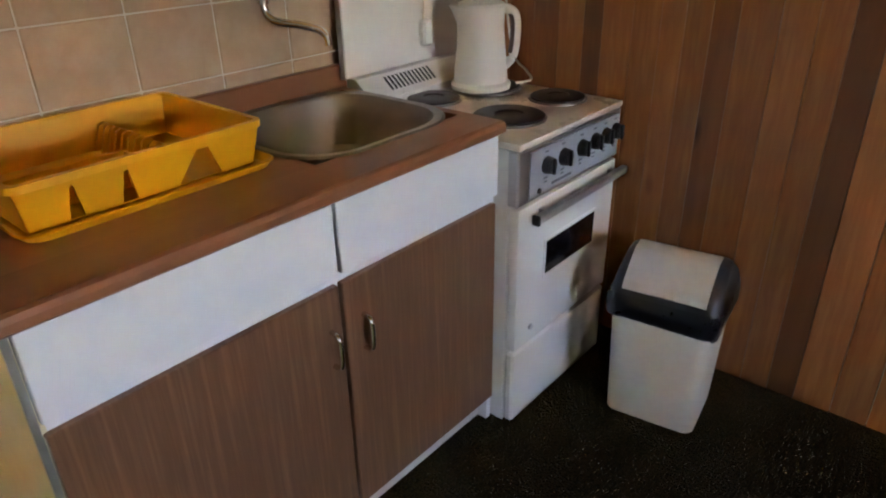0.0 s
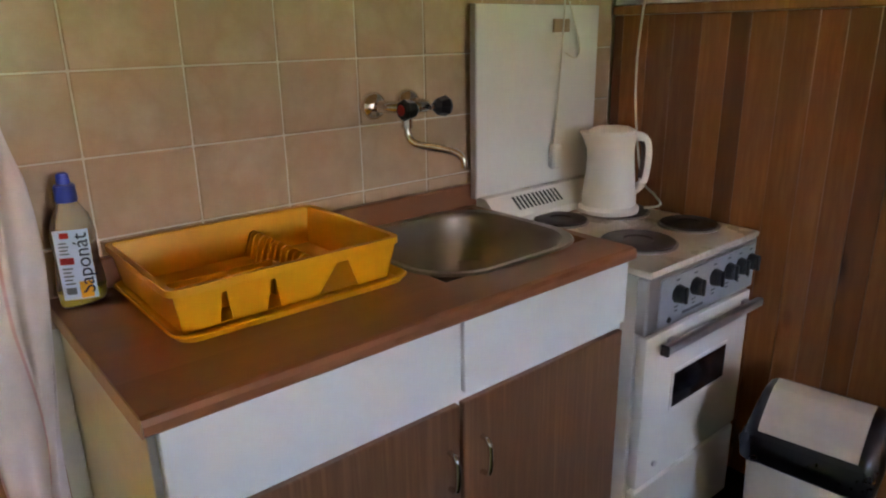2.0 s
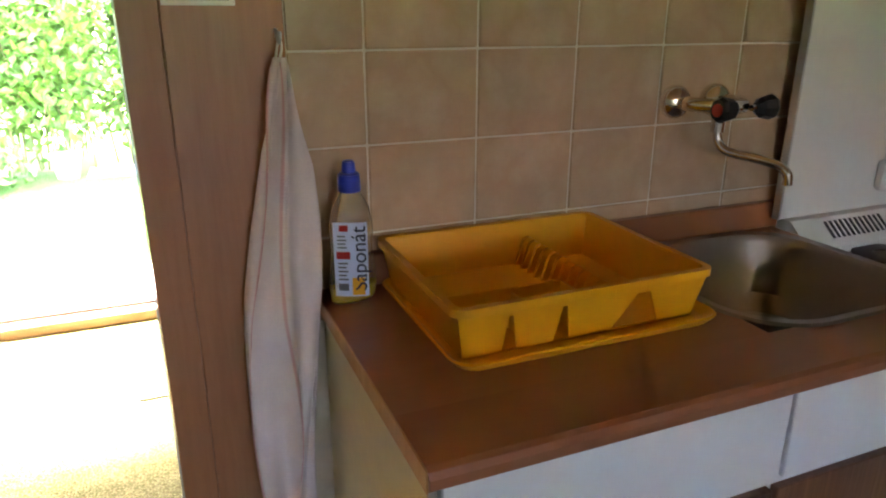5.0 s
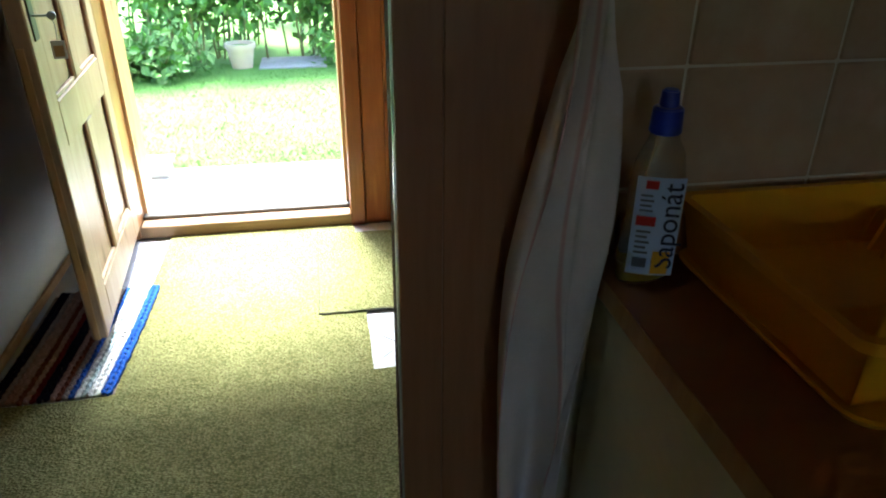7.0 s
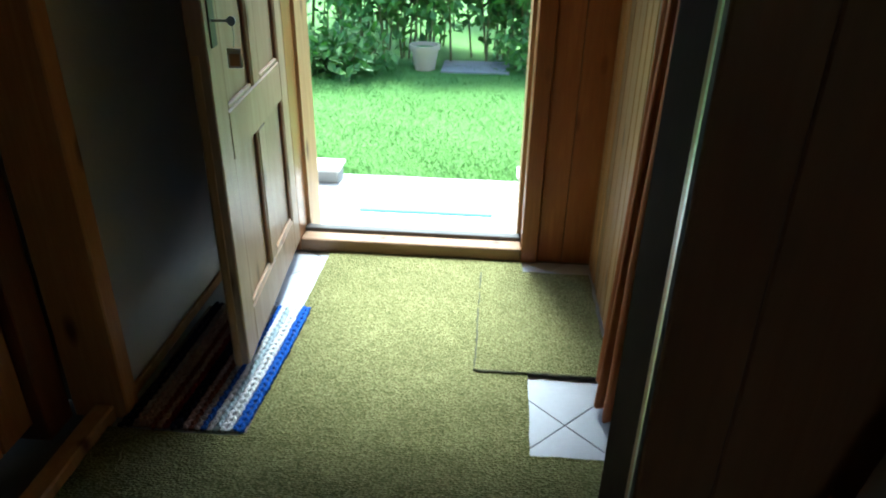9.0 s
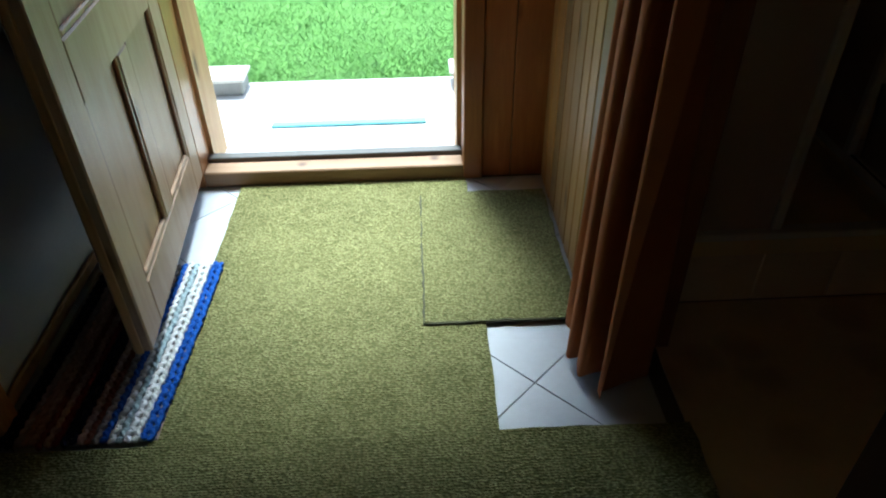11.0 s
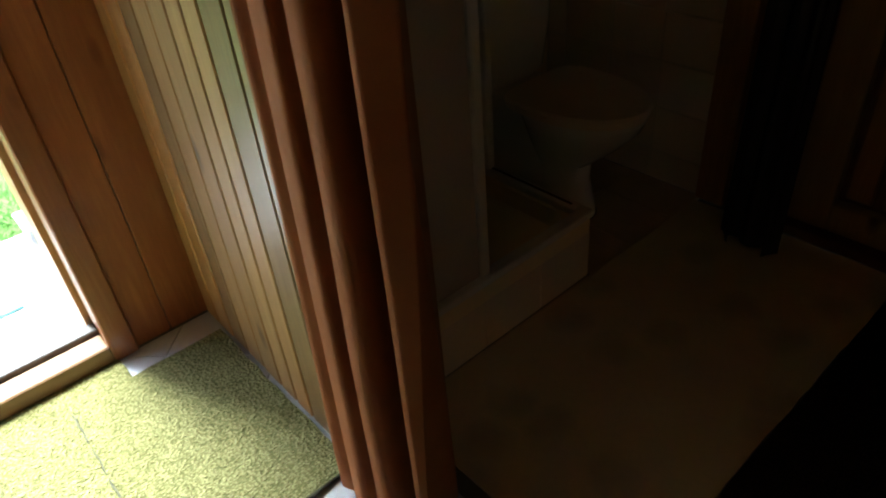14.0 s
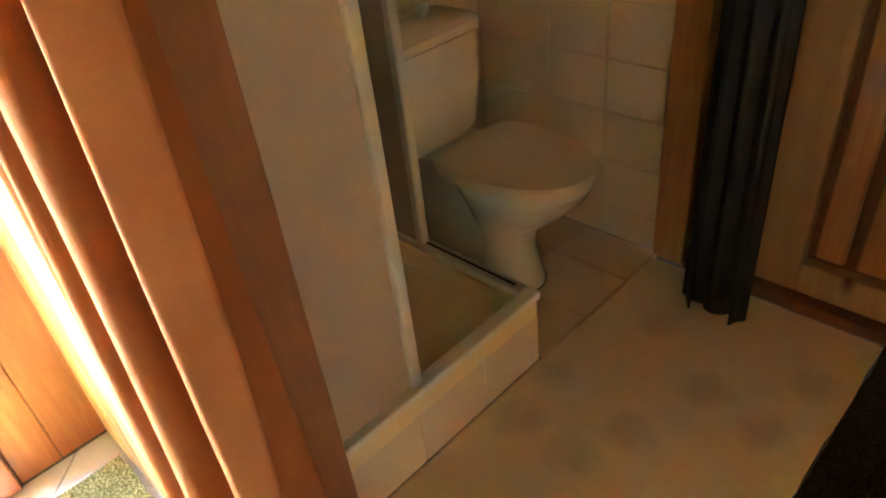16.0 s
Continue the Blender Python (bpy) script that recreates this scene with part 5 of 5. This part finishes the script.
def bin_():
    b = thing("swing_bin", (-2.5, 2.1, 0.01), "grey plastic swing-lid bin lined with a black bag", "waste bin")
    m = pose(-2.505, 2.042, 0.0, 0, 0, 8)

    def R(w, d, r, z):
        return [m @ p for p in rrect(-w, w, -d, d, r, z)]
    part("bucket", loft(bmesh.new(), [R(0.118, 0.108, 0.03, 0.011), R(0.13, 0.12, 0.035, 0.34)]), BINGREY, b, "cream-grey bucket", smooth=True)
    bm = bmesh.new()
    rnd = random.Random(3)
    rings = []
    for w, d, z in ((0.134, 0.124, 0.315), (0.143, 0.131, 0.328), (0.144, 0.132, 0.365), (0.139, 0.128, 0.39)):
        rings.append([p + Vector((rnd.uniform(-0.004, 0.004), rnd.uniform(-0.004, 0.004), rnd.uniform(-0.006, 0.006))) for p in R(w, d, 0.035, z)])
    part("bag_rim", loft(bm, rings, caps=False), BAG, b, "black bag folded over the rim", smooth=True)
    part("hood", loft(bmesh.new(), [R(0.138, 0.126, 0.035, 0.35), R(0.137, 0.125, 0.035, 0.395), R(0.132, 0.105, 0.03, 0.425), R(0.126, 0.05, 0.03, 0.467), R(0.118, 0.03, 0.02, 0.474)]), BLACK, b, "black plastic hood", smooth=True)
    # the flap: a curved pale plate on the hood
    bm = bmesh.new()
    prof = [(-0.127, 0.405), (-0.116, 0.425), (-0.087, 0.453), (-0.047, 0.484), (-0.005, 0.49)]
    rings = []
    for y, z in prof:
        rings.append([m @ Vector((x, y + dy, z + dz)) for x, dy, dz in ((-0.102, 0, 0.002), (0.102, 0, 0.002), (0.102, 0.008, -0.004), (-0.102, 0.008, -0.004))])
    part("flap", loft(bm, rings), LIDGREY, b, "pale grey swing flap", smooth=False)


bin_()


def towel_material():
    m = mat("towel_cloth", [(0.74, 0.66, 0.64), (0.68, 0.6, 0.58)], scale=20, rough=0.9, bump=0.3, fine=260, spec=0.1)
    nt = m.node_tree
    b = nt.nodes["Principled BSDF"]
    uv = nt.nodes.new("ShaderNodeUVMap")
    sep = nt.nodes.new("ShaderNodeSeparateXYZ")
    nt.links.new(uv.outputs[0], sep.inputs[0])
    w = nt.nodes.new("ShaderNodeMath")
    w.operation = "PINGPONG"
    w.inputs[1].default_value = 0.27
    nt.links.new(sep.outputs["X"], w.inputs[0])
    k = ramp(nt, w.outputs[0], [(0.0, (0.86, 0.46, 0.44)), (0.016, (0.9, 0.55, 0.53)), (0.034, (1, 0.97, 0.97))])
    mx = nt.nodes.new("ShaderNodeMix")
    mx.data_type, mx.blend_type = "RGBA", "MULTIPLY"
    mx.inputs[0].default_value = 0.7
    nt.links.new(b.inputs["Base Color"].links[0].from_socket, mx.inputs[6])
    nt.links.new(k.outputs[0], mx.inputs[7])
    nt.links.new(mx.outputs[2], b.inputs["Base Color"])
    return m


def towel():
    t = thing("kitchen_towel", (-3.3, 0.6, 0.45), "white kitchen towel with thin red stripes hanging from a hook", "towel")

    def f(u, v):
        w = min(1.0, v * 5.5) ** 0.7
        half = 0.009 + 0.037 * w + 0.004 * v
        c = 0.613 - 0.03 * min(1, v * 2.2) - 0.006 * v
        a = u * 2 * math.pi * 1.6 + 2.4 * v
        x = -3.288 + 0.02 * w + (0.004 + 0.014 * w) * (math.sin(a + 1.2 * math.sin(4 * v)) + 0.35 * math.sin(2.3 * a + 7 * v))
        cross = 0.014 * w * math.sin(7.5 * v + 5 * u)
        return (x, c + 2 * half * (u - 0.5) + cross + 0.008 * math.sin(a * 1.15 + 0.9) * w, 1.238 - 0.88 * v + 0.03 * math.sin(u * 2 * math.pi) * w)
    ob = part("cloth", cloth(f, 72, 60), towel_material(), t, smooth=True)
    thicken(ob, 0.002)
    part("loop", tube(bmesh.new(), spline([(-3.29, 0.612, 1.232), (-3.298, 0.619, 1.252), (-3.3, 0.615, 1.261), (-3.292, 0.608, 1.236)], 4), 0.002, 6), CABLE, t)
    h = thing("towel_hook", (-3.315, 0.615, 1.26), "small metal towel hook on the post", "hook")
    part("hook", tube(bmesh.new(), spline([(-3.319, 0.615, 1.276), (-3.3, 0.615, 1.261), (-3.287, 0.615, 1.261), (-3.285, 0.615, 1.274)], 5), 0.0028, 8), ALU, h, smooth=True)


towel()
note = thing("paper_note", (-3.316, 0.51, 1.35), "white paper note pinned to the wooden post", "note")
part("sheet", B(-3.3186, -3.317, 0.462, 0.561, 1.309, 1.388), mat("note_paper", [(0.72, 0.68, 0.6)], rough=0.8, bump=0.02), note)
part("printed_line", B(-3.3169, -3.3165, 0.47, 0.553, 1.316, 1.3175), GREYINK, note, "thin grey line")

# ---- above the tiles and boards ----
solid("trim_strip", B(-3.343, -3.325, 0.632, 2.26, 1.397, 1.41, bevel=0.003), RAILW, "white trim strip above the tiles", "trim", kind="structure")
solid("trim_board", B(-3.345, -3.328, 0.632, 2.2, 1.411, 1.455, bevel=0.003), PINE_RED, "brown trim board above the tiles", "trim", kind="structure")
plank_row(kitchen_wall, "plank", widths(0.632, 2.2, 0.1, 11, 0.15), WX - 0.0115, 1.456, CEIL, "y", 0.016, PINE_RED, seed=7, gap=0.001)
solid("board_cap", B(-3.33, 0.78, 2.262, 2.299, 1.335, 1.362, bevel=0.004), PINE, "pine cap rail on the boarded wall", "trim", kind="structure")

box_ = thing("junction_box", (-3.02, 2.27, 1.4), "white plastic switch box above the boards", "switch box")
part("case", B(-3.155, -3.05, 2.238, 2.299, 1.363, 1.472, bevel=0.008, seg=2), PLASTIC, box_, smooth=True)
part("switch", B(-3.118, -3.1, 2.232, 2.2385, 1.405, 1.428, bevel=0.002), BLACK, box_, "black switch")
part("screw_cap", cyl(bmesh.new(), (-3.108, 2.237, 1.388), 0.003, 0.004, 10, axis="y"), GREYINK, box_)
sock = thing("wall_socket", (-3.16, 2.28, 1.4), "white wall socket with a plugged-in cable", "socket")
part("plate", B(-3.256, -3.178, 2.28, 2.299, 1.364, 1.433, bevel=0.004), PLASTIC, sock)
part("ring", cyl(bmesh.new(), (-3.216, 2.276, 1.4), 0.03, 0.01, 24, axis="y", bevel=0.002), PLASTIC, sock, smooth=True)
part("plug", cyl(bmesh.new(), (-3.218, 2.262, 1.392), 0.018, 0.03, 16, axis="y", bevel=0.003), CABLE, sock, smooth=True)
boiler = thing("water_heater", (-3.2, 2.2, 1.43), "rounded white enamel water heater on the wall", "water heater")
bm = bmesh.new()
loft(bm, [[Vector((-3.24 + r * math.cos(a), 2.2 + r * 0.45 * math.sin(a), z)) for a in (k * math.pi / 14 for k in range(28))] for r, z in ((0.06, 1.43), (0.085, 1.445), (0.09, 1.48), (0.09, 1.95), (0.07, 1.99))])
part("tank", bm, ENAMEL, boiler, smooth=True)
solid("cable_duct", B(-3.049, -1.5, 2.262, 2.299, 1.3625, 1.455, bevel=0.004), PLASTIC, "white cable duct along the wall", "cable duct")
solid("corner_panel", B(-3.33, -3.257, 2.275, 2.299, 1.3625, 1.43, bevel=0.003), PLASTIC, "white panel in the corner", "panel")
ex = thing("extension_cord", (-3.29, 1.98, 1.3), "white cords hanging from a brown holder", "cable")
part("holder", B(-3.2965, -3.288, 1.955, 2.02, 1.29, 1.325, bevel=0.002), DOOR_W, ex, "brown wooden holder")
part("cord", tube(bmesh.new(), spline([(-3.285, 1.99, 1.46), (-3.28, 1.985, 1.36), (-3.283, 1.985, 1.29), (-3.285, 1.975, 1.1), (-3.286, 1.965, 1.0), (-3.285, 1.965, 0.95)], 6), 0.0025, 6), CABLE, ex, smooth=True)
part("cord", tube(bmesh.new(), spline([(-3.285, 2.01, 1.37), (-3.283, 2.03, 1.32), (-3.284, 2.06, 1.25), (-3.284, 2.045, 1.22), (-3.284, 2.0, 1.235)], 6), 0.0022, 6), CABLE, ex, smooth=True)
part("plug", B(-3.295, -3.27, 1.95, 1.985, 0.915, 0.985, bevel=0.006), PLASTIC, ex, "white plug")

# ---- pieces of walls and floors ----
ty = [0.632, 0.757, 0.958, 1.156] + [1.156 + 0.195 * k for k in range(1, 6)] + [2.285]
tz = [0.784, 0.937, 1.090, 1.243, 1.396]
tile_wall(kitchen_wall, ty, tz, WX - 0.012, 0.011, "y", TILE)
spans = [-3.335, -3.302, -3.215, -3.13, -3.045, -2.963, -2.905, -2.815, -2.735, -2.67, -2.602, -2.536, -2.44, -2.36, -2.286, -2.214, -2.12, -2.03] + widths(-1.945, 0.75, 0.088, 21, 0.2)
dark = {0, 5, 10, 14, 19, 24, 25, 31, 36}
plank_row(right_wall, "plank", spans, 2.298, 0.0, 1.334, "x", -0.016, PINE_RED, PINE_DARK, dark, seed=12, gap=0.0008, bev=0.001)


def clip(poly, x0, x1, y0, y1):
    for ax, lim, sg in ((0, x0, 1), (0, x1, -1), (1, y0, 1), (1, y1, -1)):
        out = []
        for k, p in enumerate(poly):
            q = poly[(k + 1) % len(poly)]
            a, b = sg * (p[ax] - lim), sg * (q[ax] - lim)
            if a >= 0:
                out.append(p)
            if a * b < 0:
                t = a / (a - b)
                out.append((p[0] + t * (q[0] - p[0]), p[1] + t * (q[1] - p[1])))
        poly = out
        if len(poly) < 3:
            return []
    return poly


hall_floor = thing("hall_floor", (-4.8, 0, 0), "pale glazed floor tiles laid diagonally", "tiled floor", kind="structure")
A45, S = 0.3 / math.sqrt(2), 0.3
for i in range(-7, 8):
    for j in range(-7, 8):
        cx, cy = -4.396 + (i + j + 1) * A45, 0.519 + (j - i) * A45
        e = A45 - 0.0026
        poly = clip([(cx - e, cy), (cx, cy - e), (cx + e, cy), (cx, cy + e)], -5.33, -4.1, -0.69, 0.79)
        if len(poly) < 3:
            continue
        bm = bmesh.new()
        loft(bm, [[Vector((x, y, z)) for x, y in poly] for z in (-0.0118, -0.0035)])
        part("tile", bm, FLOORTILE, hall_floor)
